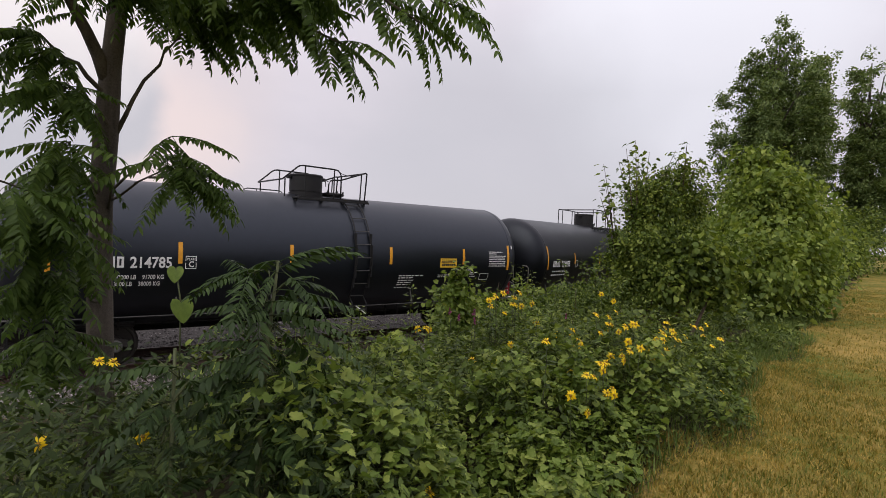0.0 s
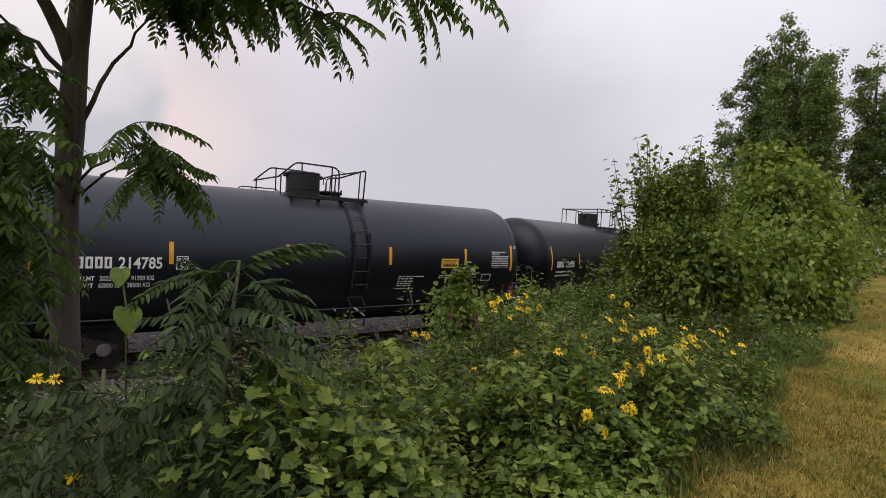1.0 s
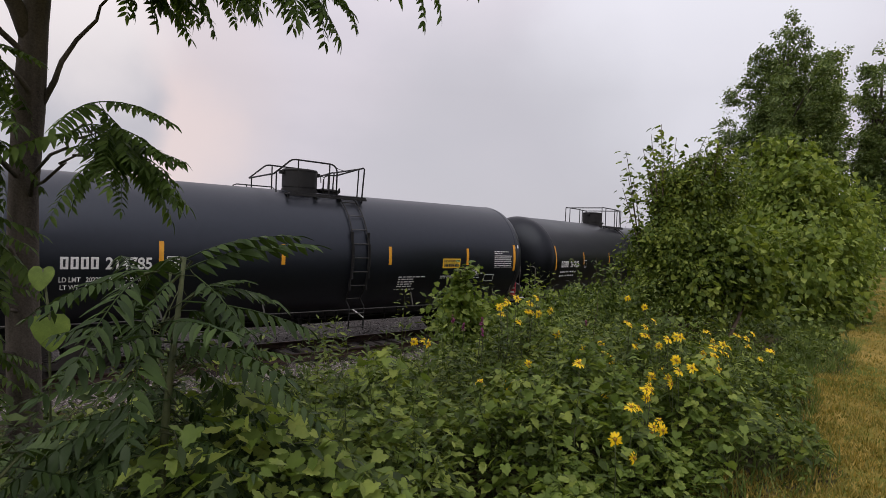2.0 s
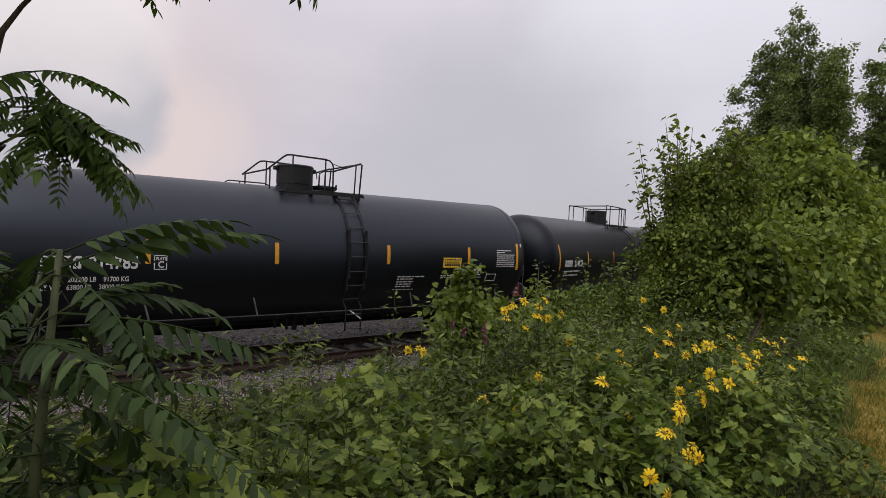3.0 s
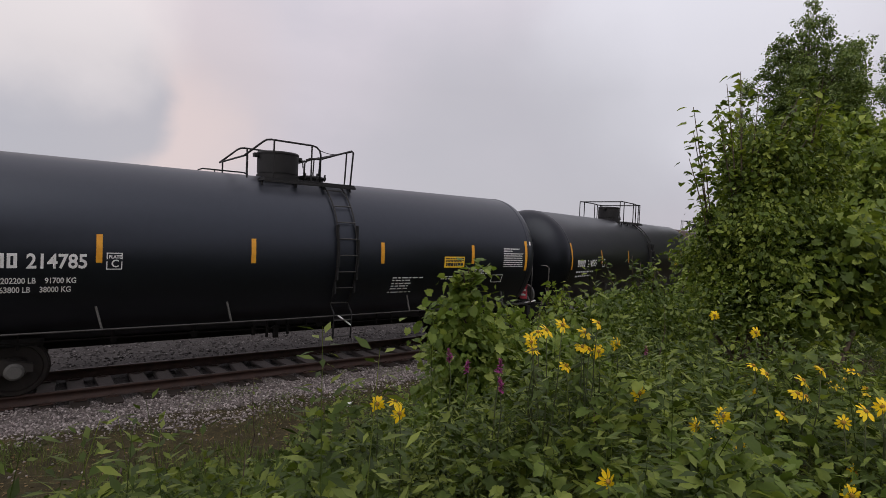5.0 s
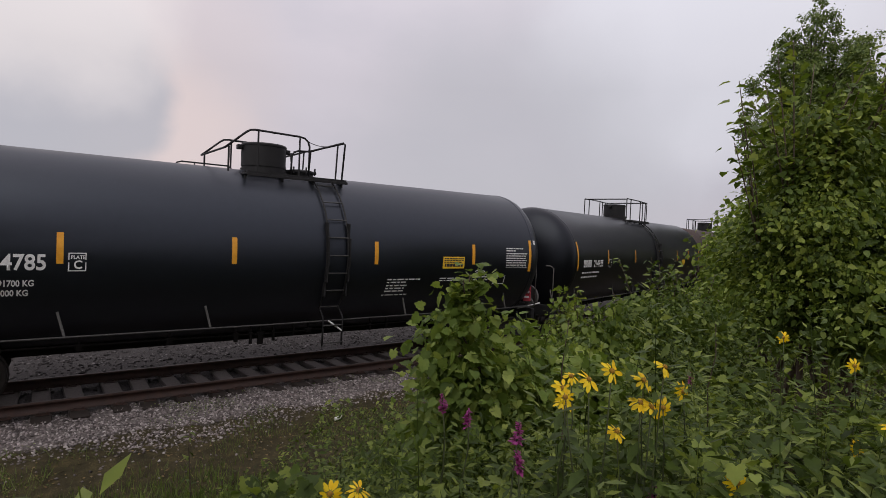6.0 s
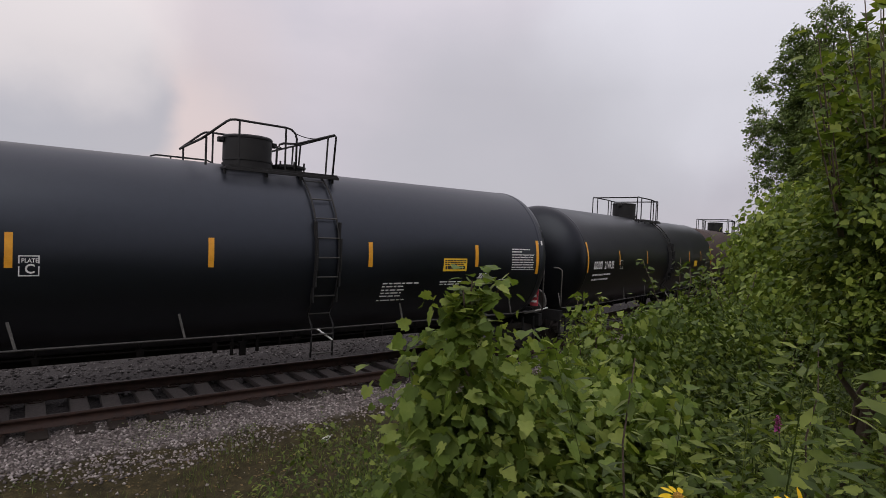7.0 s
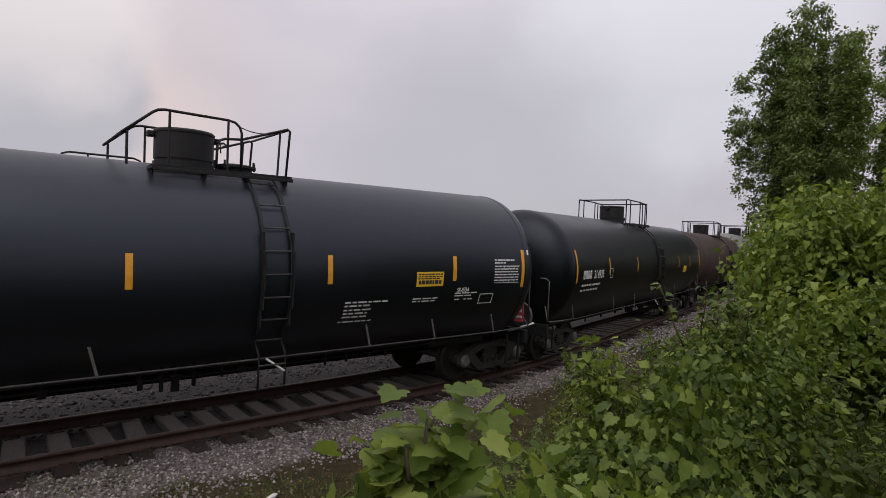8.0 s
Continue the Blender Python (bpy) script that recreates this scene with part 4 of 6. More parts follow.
rows = [(0, 0.42, 0.55, 0.025), (0, 0.365, 0.3, 0.025)]
for k in range(6):
    rows.append((0.0, 0.3 - k * 0.055, 0.68, 0.022))
part("test_table", on_shell(bars(rows, 8, (0.05, 0.14), 0.015), 2.7 - C, 2.32), M_WHITE, near_car, "white stencilled test table")
part("table_frame", on_shell(many_patches([(0, 0, 0.7, 0.01), (0, 0.33, 0.7, 0.01), (0.26, 0, 0.01, 0.33), (0.4, 0, 0.01, 0.33), (0.55, 0, 0.01, 0.33)]), 2.7 - C, 2.3), M_WHITE, near_car)
part("stencil_box", on_shell(box_outline(0.36, 0.2, 0.016), 2.38 - C, 1.9), M_WHITE, near_car)
part("end_digits", on_shell(many_patches([(0, 0, 0.05, 0.1), (0.08, 0, 0.05, 0.1)]), 3.55 - C, 2.86), M_WHITE, near_car)
bm = bmesh.new()
box(bm, (0.04, 0.19, 0.42), Matrix.Translation((6.36, -1.3, 1.6)) @ Matrix.Rotation(0.5, 4, "Z"), 0.005)
placard = part("marker_plate", bm, M_RED, near_car, "red and white marker plate by the coupler")
bm = bmesh.new()
box(bm, (0.02, 0.13, 0.06), Matrix.Translation((6.335, -1.315, 1.63)) @ Matrix.Rotation(0.5, 4, "Z"), 0.002)
part("white_band", bm, M_WHITE, placard)
bm = bmesh.new()
box(bm, (0.02, 0.13, 0.05), Matrix.Translation((6.335, -1.315, 1.5)) @ Matrix.Rotation(0.5, 4, "Z"), 0.002)
part("white_band", bm, M_WHITE, placard)
bm = bmesh.new()
lathe(bm, [(-0.03, 0.28), (0.0, 0.3), (0.03, 0.28), (0.05, 0.1)], "X", 24, Matrix.Translation((6.9, -0.9, 1.45)))
part("brake_housing", shade(bm), M_GREY_STEEL, near_car, "dusty grey brake housing")
bm = bmesh.new()
tube(bm, [(6.42, -1.3, 1.27), (6.75, -1.28, 1.3), (6.95, -1.2, 1.3), (7.05, -1.0, 1.28)], 0.018, 6)
part("uncoupling_lever", bm, M_WHITE, near_car, "pale painted uncoupling lever")

plain_stripes = [(x, 2.37, 0.45, 0.085) for x in (-3.2, -0.9, 1.3, 3.6)]
second_stripes = [(x, 2.42, 0.45, 0.07) for x in (-4.73, -2.11, 0.85, 3.3, 5.2)] + [(-7.1, 2.25, 0.85, 0.085), (7.1, 2.25, 0.85, 0.085)]
second = tank_car(M_TANK_DIM, half=7.2, drum=-0.33, trucks=((-6.3, 0, 0), (6.1, 0, 0)), stripes=second_stripes, label="black tank car coupled behind another, on the curving track")
for k in range(4):
    part("owner_mark", on_shell(box_outline(0.12, 0.22, 0.042), -6.68 + 0.15 * k, 2.335), M_WHITE, second, "white painted owner's mark")
text_part("car_number", "214935", 0.31, 0.8, -5.93, 2.335, M_WHITE, second, "white painted car number")
part("plate_box", on_shell(box_outline(0.22, 0.27, 0.014), -4.68, 2.3), M_WHITE, second)
part("small_print", on_shell(bars([(0, 0.14, 1.3, 0.05), (0, 0.0, 1.2, 0.05)], 9, (0.08, 0.2), 0.04), -6.7, 2.0), M_WHITE, second)
part("yellow_sign", on_shell(patch(0.5, 0.26), 4.1, 2.2), M_SIGN, second, "yellow emergency decal")
stand(second, 12.5)
second.scale = (0.957, 0.957, 0.957)
third = tank_car(M_TANK_RUST, stripes=plain_stripes[:4], label="rust-brown tank car standing further along the curve", detail=False)
stand(third, 27.4)
third.scale = (0.94, 0.94, 0.94)
fourth = tank_car(M_TANK_GREY, stripes=plain_stripes[:4], label="dusty grey tank car far along the curve", detail=False)
stand(fourth, 41.5)
fifth = tank_car(M_TANK, label="black tank car at the far end of the train", detail=False)
stand(fifth, 55.7)


# ---- plants ----
def turn(az, droop, roll):
    """Rotation matrices: roll about the leaf's length, droop of its tip, then a heading."""
    ca, sa, cd, sd, cr, sr = np.cos(az), np.sin(az), np.cos(droop), np.sin(droop), np.cos(roll), np.sin(roll)
    n = len(az)
    rz, rx, ry = np.zeros((n, 3, 3)), np.zeros((n, 3, 3)), np.zeros((n, 3, 3))
    rz[:, 0, 0], rz[:, 0, 1], rz[:, 1, 0], rz[:, 1, 1], rz[:, 2, 2] = ca, -sa, sa, ca, 1
    rx[:, 0, 0], rx[:, 1, 1], rx[:, 1, 2], rx[:, 2, 1], rx[:, 2, 2] = 1, cd, sd, -sd, cd
    ry[:, 0, 0], ry[:, 0, 2], ry[:, 2, 0], ry[:, 2, 2], ry[:, 1, 1] = cr, sr, -sr, cr, 1
    return rz @ rx @ ry


def strew(template, pos, rot, size):
    """Copies of a small template as one pair of arrays."""
    tv, tf = template
    n = len(pos)
    v = np.einsum("nij,kj->nki", rot, tv) * np.asarray(size).reshape(-1, 1, 1) + pos[:, None, :]
    f = tf[None] + (np.arange(n) * len(tv))[:, None, None]
    return v.reshape(-1, 3), f.reshape(-1, 3)


def joined(*pairs):
    vs, fs, k = [], [], 0
    for v, f in pairs:
        vs.append(v)
        fs.append(f + k)
        k += len(v)
    return np.concatenate(vs), np.concatenate(fs)


def fan(outline, fold=0.12, curl=-0.12):
    """A leaf blade from half an outline (x, y): folded along its midrib, its tip bent down. Unit length along +y."""
    half = len(outline)
    pts = [(0, 0, 0)] + [(x, y, fold * x + curl * y * y) for x, y in outline] + [(0, 1, curl)]
    pts += [(-x, y, fold * x + curl * y * y) for x, y in outline]
    mid = len(pts)
    pts.append((0, 0.45, curl * 0.2))
    r = [0] + list(range(1, half + 1)) + [half + 1]
    l = [0] + list(range(half + 2, 2 * half + 2)) + [half + 1]
    fs = [(mid, r[i], r[i + 1]) for i in range(len(r) - 1)] + [(mid, l[i + 1], l[i]) for i in range(len(l) - 1)]
    return np.array(pts, float), np.array(fs)


LANCE = fan([(0.17, 0.42)])
OVAL = fan([(0.3, 0.18), (0.29, 0.62)])
LOBED = fan([(0.14, -0.15), (0.36, -0.14), (0.49, 0.06), (0.41, 0.17), (0.53, 0.4), (0.37, 0.45), (0.4, 0.66), (0.2, 0.74), (0.1, 0.9)], 0.16, -0.16)
DIAMOND = fan([(0.33, 0.36)])
TOOTHED = fan([(0.4, 0.06), (0.29, 0.3), (0.35, 0.5)], 0.22, -0.22)
KITE = (np.array([(0, 0, 0), (0.3, 0.5, 0.05), (0, 1, -0.05), (-0.3, 0.5, 0.05)], float), np.array([(0, 1, 2), (0, 2, 3)]))
BLADE = (np.array([(-0.03, 0, 0), (0.03, 0, 0), (0.02, 0.55, 0.06), (-0.02, 0.55, 0.06), (0, 1, 0.24)], float), np.array([(0, 1, 2), (0, 2, 3), (3, 2, 4)]))


def frond(pairs=11, leaflet=0.2, bend=0.35, seed=0):
    """A feathered leaf of unit length: stalk and paired pointed leaflets that hang a little."""
    rg = np.random.default_rng(seed)
    tv, tf = fan([(0.14, 0.16), (0.165, 0.42), (0.09, 0.76)], 0.2, -0.18)
    ts = np.linspace(0.16, 0.97, pairs)
    pos, az, dr = [], [], []
    for t in ts:
        for sd in (-1, 1):
            pos.append((0, t, -bend * t * t))
            az.append(-sd * rg.uniform(1.0, 1.25))
            dr.append(rg.uniform(0.3, 0.75))
    pos.append((0, 1, -bend))
    az.append(0)
    dr.append(0.6)
    size = leaflet * np.concatenate((np.repeat(np.interp(ts, (0.16, 0.45, 0.97), (0.85, 1.1, 0.75)), 2), [0.8])) * rg.uniform(0.85, 1.15, len(pos))
    leaves = strew((tv, tf), np.array(pos), turn(np.array(az), np.array(dr), rg.uniform(-0.3, 0.3, len(pos))), size)
    sv, sf = [], []
    for i, t in enumerate(np.linspace(0, 1, 7)):
        w = 0.009 * (1 - 0.7 * t)
        for a in range(3):
            sv.append((math.cos(a * 2.094) * w, t, -bend * t * t + math.sin(a * 2.094) * w))
        if i:
            for a in range(3):
                p, q = (i - 1) * 3, i * 3
                sf += [(p + a, p + (a + 1) % 3, q + (a + 1) % 3), (p + a, q + (a + 1) % 3, q + a)]
    return joined(leaves, (np.array(sv), np.array(sf)))


FRONDS = [frond(12, 0.2, 0.32, 1), frond(14, 0.18, 0.5, 2), frond(11, 0.21, 0.2, 3)]


def frond_mesh(name, spots, mat, seed):
    """spots: rows of base place, heading, droop and length."""
    rg = np.random.default_rng(seed)
    pairs = []
    spots = list(spots)
    for k, tmpl in enumerate(FRONDS):
        mine = spots[k::3]
        if mine:
            p = np.array([m[0] for m in mine], float)
            rot = turn(np.array([m[1] for m in mine]), np.array([m[2] for m in mine]), rg.uniform(-0.35, 0.35, len(mine)))
            pairs.append(strew(tmpl, p, rot, [m[3] for m in mine]))
    v, f = joined(*pairs)
    return mesh_from(name, v, f, mat)


def bent(a, b, sag, n=7, seed=0, wob=0.06):
    rnd = random.Random(seed)
    a, b = Vector(a), Vector(b)
    out = []
    for i in range(n):
        t = i / (n - 1)
        p = a.lerp(b, t) + Vector((0, 0, sag * 4 * t * (1 - t)))
        if 0 < i < n - 1:
            p += Vector((rnd.uniform(-wob, wob), rnd.uniform(-wob, wob), rnd.uniform(-wob, wob)))
        out.append(p)
    return out


def feather_tree(name, trunk_pts, radii, limbs, label, mat, frond_len, seed, droop=(-0.1, 0.8), from_t=0.35):
    """A tree-of-heaven: trunk, limbs and hanging feathered leaves. limbs: start, end, sag, thickness, number of leaves."""
    rnd = random.Random(seed)
    tree = tagged(new(name), label, "tree")
    bm = bmesh.new()
    tube(bm, trunk_pts, radii, 14)
    for v in bm.verts:
        v.co += Vector((noise.noise(v.co * 7), noise.noise(v.co * 7 + Vector((5, 0, 0))), 0)) * radii[0] * 0.08
    part("trunk", bm, M_BARK if radii[0] > 0.05 else M_STEM, tree)
    spots = []
    for i, (a, b, sag, th, n, *first) in enumerate(limbs):
        lo = first[0] if first else from_t
        pts = bent(a, b, sag, 8, seed + i)
        bm = bmesh.new()
        tube(bm, pts, [th * (1 - 0.8 * k / 7) for k in range(8)], 7)
        part("limb", bm, M_BARK if radii[0] > 0.05 else M_STEM, tree)
        away = math.atan2(-(b[0] - a[0]), b[1] - a[1])
        for k in range(n):
            t = lo + (1 - lo) * rnd.random() ** 0.8
            j = min(int(t * 7), 6)
            p = pts[j].lerp(pts[j + 1], t * 7 - j)
            spots.append((tuple(p), away + rnd.gauss(0, 1.1 if t < 0.9 else 0.6), rnd.uniform(*droop), frond_len * rnd.uniform(0.7, 1.2)))
    part("foliage", frond_mesh("foliage", spots, mat, seed), mat, tree)
    return tree


feather_tree("tree", [(-8.1, -8.36, 0.5), (-8.1, -8.38, 1.7), (-8.13, -8.41, 2.6), (-8.14, -8.42, 3.3), (-8.12, -8.42, 3.9), (-8.1, -8.44, 4.5), (-8.05, -8.5, 5.3), (-8.0, -8.5, 6.4)],
             [0.14, 0.105, 0.096, 0.09, 0.094, 0.085, 0.075, 0.06],
             [((-8.1, -8.44, 4.3), (-8.75, -8.9, 5.6), 0.05, 0.06, 16), ((-8.05, -8.45, 3.95), (-7.55, -8.7, 5.0), 0.0, 0.022, 8, 0.85),
              ((-8.05, -8.5, 5.2), (-7.1, -9.9, 4.85), 0.25, 0.04, 56), ((-8.05, -8.5, 5.1), (-6.62, -10.9, 4.6), 0.3, 0.035, 34),
              ((-8.05, -8.5, 5.2), (-7.3, -10.5, 4.8), 0.25, 0.035, 46), ((-8.1, -8.5, 5.0), (-8.3, -10.0, 4.8), 0.2, 0.04, 44),
              ((-8.05, -8.5, 5.0), (-7.0, -8.7, 5.1), 0.15, 0.035, 44), ((-8.0, -8.5, 5.8), (-7.2, -9.3, 5.7), 0.1, 0.035, 34),
              ((-8.0, -8.5, 5.8), (-8.4, -9.6, 5.6), 0.1, 0.035, 26), ((-8.12, -8.45, 3.9), (-8.5, -9.0, 4.15), 0.1, 0.022, 34),
              ((-8.1, -8.5, 3.3), (-7.76, -9.4, 3.72), 0.14, 0.014, 10, 0.75), ((-7.9, -9.1, 3.55), (-7.72, -9.42, 3.62), 0.1, 0.01, 15, 0.6), ((-7.85, -9.2, 3.55), (-7.8, -9.4, 3.85), 0.02, 0.008, 4, 0.8), ((-8.13, -8.45, 3.35), (-7.62, -9.5, 3.5), 0.14, 0.012, 13, 0.75), ((-8.05, -8.5, 5.1), (-6.45, -11.0, 4.74), 0.3, 0.03, 28), ((-8.05, -8.5, 5.1), (-6.9, -10.4, 4.5), 0.3, 0.03, 26), ((-8.1, -8.46, 4.1), (-8.62, -8.7, 4.6), 0.1, 0.025, 30),
              ((-8.15, -8.45, 3.4), (-8.52, -9.1, 3.7), 0.1, 0.02, 34), ((-8.15, -8.45, 2.8), (-8.6, -9.3, 3.2), 0.1, 0.018, 36),
              ((-8.15, -8.45, 2.5), (-8.58, -9.1, 2.75), 0.1, 0.016, 36), ((-8.15, -8.45, 2.2), (-8.6, -9.0, 2.3), 0.1, 0.016, 34),
              ((-8.15, -8.45, 2.9), (-8.85, -9.9, 3.4), 0.1, 0.018, 30), ((-8.05, -8.5, 5.2), (-8.0, -9.6, 4.75), 0.2, 0.03, 44), ((-8.05, -8.5, 5.0), (-7.4, -9.2, 4.9), 0.2, 0.03, 44)]
             # Two rings of unseen upper limbs, added to shade the weeds below.
             + [((-8.0, -8.5, 6.0), (-8.0 + 2.4 * math.cos(a), -9.3 + 2.2 * math.sin(a), 6.6 + 0.4 * math.sin(3 * a)), 0.3, 0.05, 40) for a in np.arange(12) * math.tau / 12]
             + [((-8.0, -8.6, 5.6), (-8.6 + 3.0 * math.cos(a), -10.2 + 2.6 * math.sin(a), 6.2 + 0.3 * math.sin(5 * a)), 0.35, 0.05, 46) for a in np.arange(6) * math.tau / 6 + 0.4],
             "tree-of-heaven with a grey trunk and feathered leaves on the bank", L_TREE, 0.47, 11)

SAP = (-7.8, -11.49)
feather_tree("sapling", [(SAP[0] - 0.04, SAP[1], 1.4), (SAP[0] - 0.02, SAP[1], 2.0), (SAP[0], SAP[1], 2.6), (SAP[0] + 0.03, SAP[1] - 0.03, 3.05)], [0.015, 0.013, 0.011, 0.006],
             [((SAP[0], SAP[1], 2.35 + 0.065 * k), (SAP[0] + 0.06 * math.cos(k * 2.4), SAP[1] + 0.06 * math.sin(k * 2.4), 2.4 + 0.065 * k), 0.0, 0.005, 5) for k in range(11)]
             + [((SAP[0] + 0.1, SAP[1] + 0.15, 1.8 + 0.08 * k), (SAP[0] + 0.12 + 0.1 * math.cos(k * 2.4 + 2), SAP[1] + 0.15 + 0.1 * math.sin(k * 2.4 + 2), 1.86 + 0.08 * k), 0.0, 0.005, 5) for k in range(9)]
             + [((SAP[0], SAP[1], 1.75 + 0.1 * k), (SAP[0] + 0.06 * math.cos(k * 2.4 + 1), SAP[1] + 0.06 * math.sin(k * 2.4 + 1), 1.8 + 0.1 * k), 0.0, 0.005, 2) for k in range(6)],
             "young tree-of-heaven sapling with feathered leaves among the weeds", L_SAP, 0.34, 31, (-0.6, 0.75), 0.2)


SPROUT = (-8.2, -11.55)
feather_tree("sapling", [(SPROUT[0], SPROUT[1], 1.4), (SPROUT[0], SPROUT[1], 2.0), (SPROUT[0], SPROUT[1] - 0.02, 2.7)], [0.012, 0.01, 0.006],
             [((SPROUT[0], SPROUT[1], 1.8 + 0.09 * k), (SPROUT[0] + 0.06 * math.cos(k * 2.4), SPROUT[1] + 0.06 * math.sin(k * 2.4), 1.85 + 0.09 * k), 0.0, 0.005, 3) for k in range(10)],
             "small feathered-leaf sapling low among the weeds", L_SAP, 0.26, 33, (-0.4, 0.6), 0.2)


def leaf_cloud(blobs, n, size, template, seed, shell=0.55, spread=1.7, droop=(0.1, 1.0)):
    """Leaves in a heap of ellipsoids (x, y, z, rx, ry, rz), most of them near the outside and facing out."""
    rg = np.random.default_rng(seed)
    blobs = np.array(blobs, float)
    w = blobs[:, 3] * blobs[:, 4] + blobs[:, 3] * blobs[:, 5]
    which = rg.choice(len(blobs), n, p=w / w.sum())
    m = max(1, n // 72)
    twig = rg.integers(0, m, n)
    loose = rg.random(n) < 0.16
    which = np.where(loose, which, which[twig])
    d0 = rg.normal(size=(n, 3))
    d = np.where(loose[:, None], d0, d0[twig])
    d /= np.linalg.norm(d, axis=1, keepdims=True)
    rad = shell + (1 - shell) * rg.random(n) ** 0.7
    rad = np.where(loose, rad, rad[twig])
    bump = 1 + 0.22 * np.sin(d[:, 0] * 5 + which) * np.sin(d[:, 2] * 4 + which * 2.0) + 0.12 * np.sin(d[:, 1] * 11 + which)
    pos = blobs[which, :3] + d * blobs[which, 3:] * (rad * bump)[:, None]
    pos += np.where(loose, 0, 1)[:, None] * rg.normal(0, 1, (n, 3)) * np.array((1, 1, 0.8)) * (size * spread)
    az = np.arctan2(-d[:, 0], d[:, 1]) + rg.normal(0, 0.9, n)
    tilt = rg.uniform(*droop, n)
    tilt = np.where(loose, tilt, tilt[twig] + rg.normal(0, 0.45, n))
    rot = turn(az, tilt, rg.normal(0, 0.65, n))
    return strew(template, pos, rot, size * rg.uniform(0.4, 1.3, n))


def sprays(tips, n_each, size, template, seed, reach=0.5):
    """Leafy shoots that end at the given tips."""
    rg = np.random.default_rng(seed)
    pos, az = [], []
    for (a, b) in tips:
        a, b = np.array(a), np.array(b)
        for k in range(n_each):
            t = (k + 1) / n_each
            pos.append(a + (b - a) * t + rg.normal(0, 0.045, 3))
            az.append(k * 2.4 + rg.normal(0, 0.3))
    n = len(pos)
    return strew(template, np.array(pos), turn(np.array(az), rg.uniform(-0.2, 0.7, n), rg.normal(0, 0.3, n)), size * rg.uniform(0.7, 1.2, n))


def shrub(name, base, blobs, n, size, template, mat, label, seed, tips=(), category="shrub", extra=()):
    rnd = random.Random(seed)
    thing = tagged(new(name), label, category)
    for k in range(7):
        b = rnd.choice(blobs)
        bm = bmesh.new()
        tube(bm, bent((base[0] + rnd.uniform(-0.3, 0.3), base[1] + rnd.uniform(-0.3, 0.3), base[2]), (b[0] + rnd.uniform(-0.5, 0.5) * b[3], b[1] + rnd.uniform(-0.5, 0.5) * b[4], b[2] + rnd.uniform(0, 0.6) * b[5]), 0.1, 6, seed + k, 0.1), [0.035, 0.03, 0.025, 0.02, 0.012, 0.006], 6)
        part("stem", bm, M_TWIG, thing)
    for a, b in tips:
        bm = bmesh.new()
        tube(bm, bent(a, b, 0.0, 4, seed, 0.02), [0.008, 0.006, 0.005, 0.003], 5)
        part("shoot", bm, M_TWIG, thing)
    pairs = [leaf_cloud(blobs, n, size, template, seed)]
    if tips:
        pairs.append(sprays(tips, 30, max(size * 1.3, 0.085) if template is not LOBED else size, LOBED if template is LOBED else TOOTHED, seed + 1))
    pairs += list(extra)
    v, f = joined(*pairs)
    part("crown", mesh_from("crown", v, f, mat), mat, thing)
    return thing


rt = random.Random(5)


def shoots(cx, cy, z0, z1, spread, n, lean=0.25):
    out = []
    for _ in range(n):
        x, y = cx + rt.uniform(-spread, spread), cy + rt.uniform(-spread, spread)
        out.append(((x, y, z0), (x + rt.uniform(-lean, lean), y + rt.uniform(-lean, lean), z0 + (z1 - z0) * rt.uniform(0.6, 1.0))))
    return out


def arched(cx, cy, z0, ways):
    """Long bare shoots that lean out of a crown; ways: rows of x, y and z from their foot to their tip."""
    return [((cx + 0.25 * dx, cy + 0.25 * dy, z0), (cx + dx, cy + dy, z0 + dz)) for dx, dy, dz in ways]


shrub("shrub", (-1.0, -9.15, 1.2), [(-0.95, -9.25, 2.98, 0.78, 0.75, 0.6), (-1.2, -9.35, 3.25, 0.42, 0.45, 0.45), (-0.6, -9.12, 3.6, 0.6, 0.6, 0.62), (-1.45, -9.35, 2.68, 0.4, 0.46, 0.42), (-0.45, -9.62, 2.88, 0.68, 0.6, 0.5), (-1.15, -9.3, 3.75, 0.32, 0.34, 0.45), (-0.3, -9.2, 4.0, 0.5, 0.5, 0.45)],
      40000, 0.052, OVAL, L_SHRUB, "tall leafy green shrub wrapped in vines, with loose shoots on top", 41,
      arched(-1.35, -9.2, 3.4, ((-0.25, 0.1, 1.2), (-0.1, 0.05, 1.34), (0.05, 0.1, 1.25), (-0.34, 0.15, 1.0), (0.2, 0.0, 1.2))) + arched(-1.6, -9.1, 3.1, ((-0.36, 0.12, 1.24), (-0.3, 0.14, 1.02), (-0.2, 0.1, 0.9), (-0.42, 0.1, 0.75)))
      + shoots(-0.75, -9.1, 3.9, 4.7, 0.4, 14, 0.3) + shoots(-1.25, -9.25, 3.6, 4.4, 0.25, 8, 0.3))
shrub("grapevine", (-1.2, -9.45, 1.3), [(-1.4, -9.72, 2.68, 0.34, 0.26, 0.42), (-0.95, -9.88, 2.85, 0.42, 0.26, 0.46), (-0.5, -10.08, 2.72, 0.42, 0.28, 0.4)],
      3000, 0.078, LOBED, L_SHRUB, "grapevine draped over the front of a shrub", 46, (), "vine")
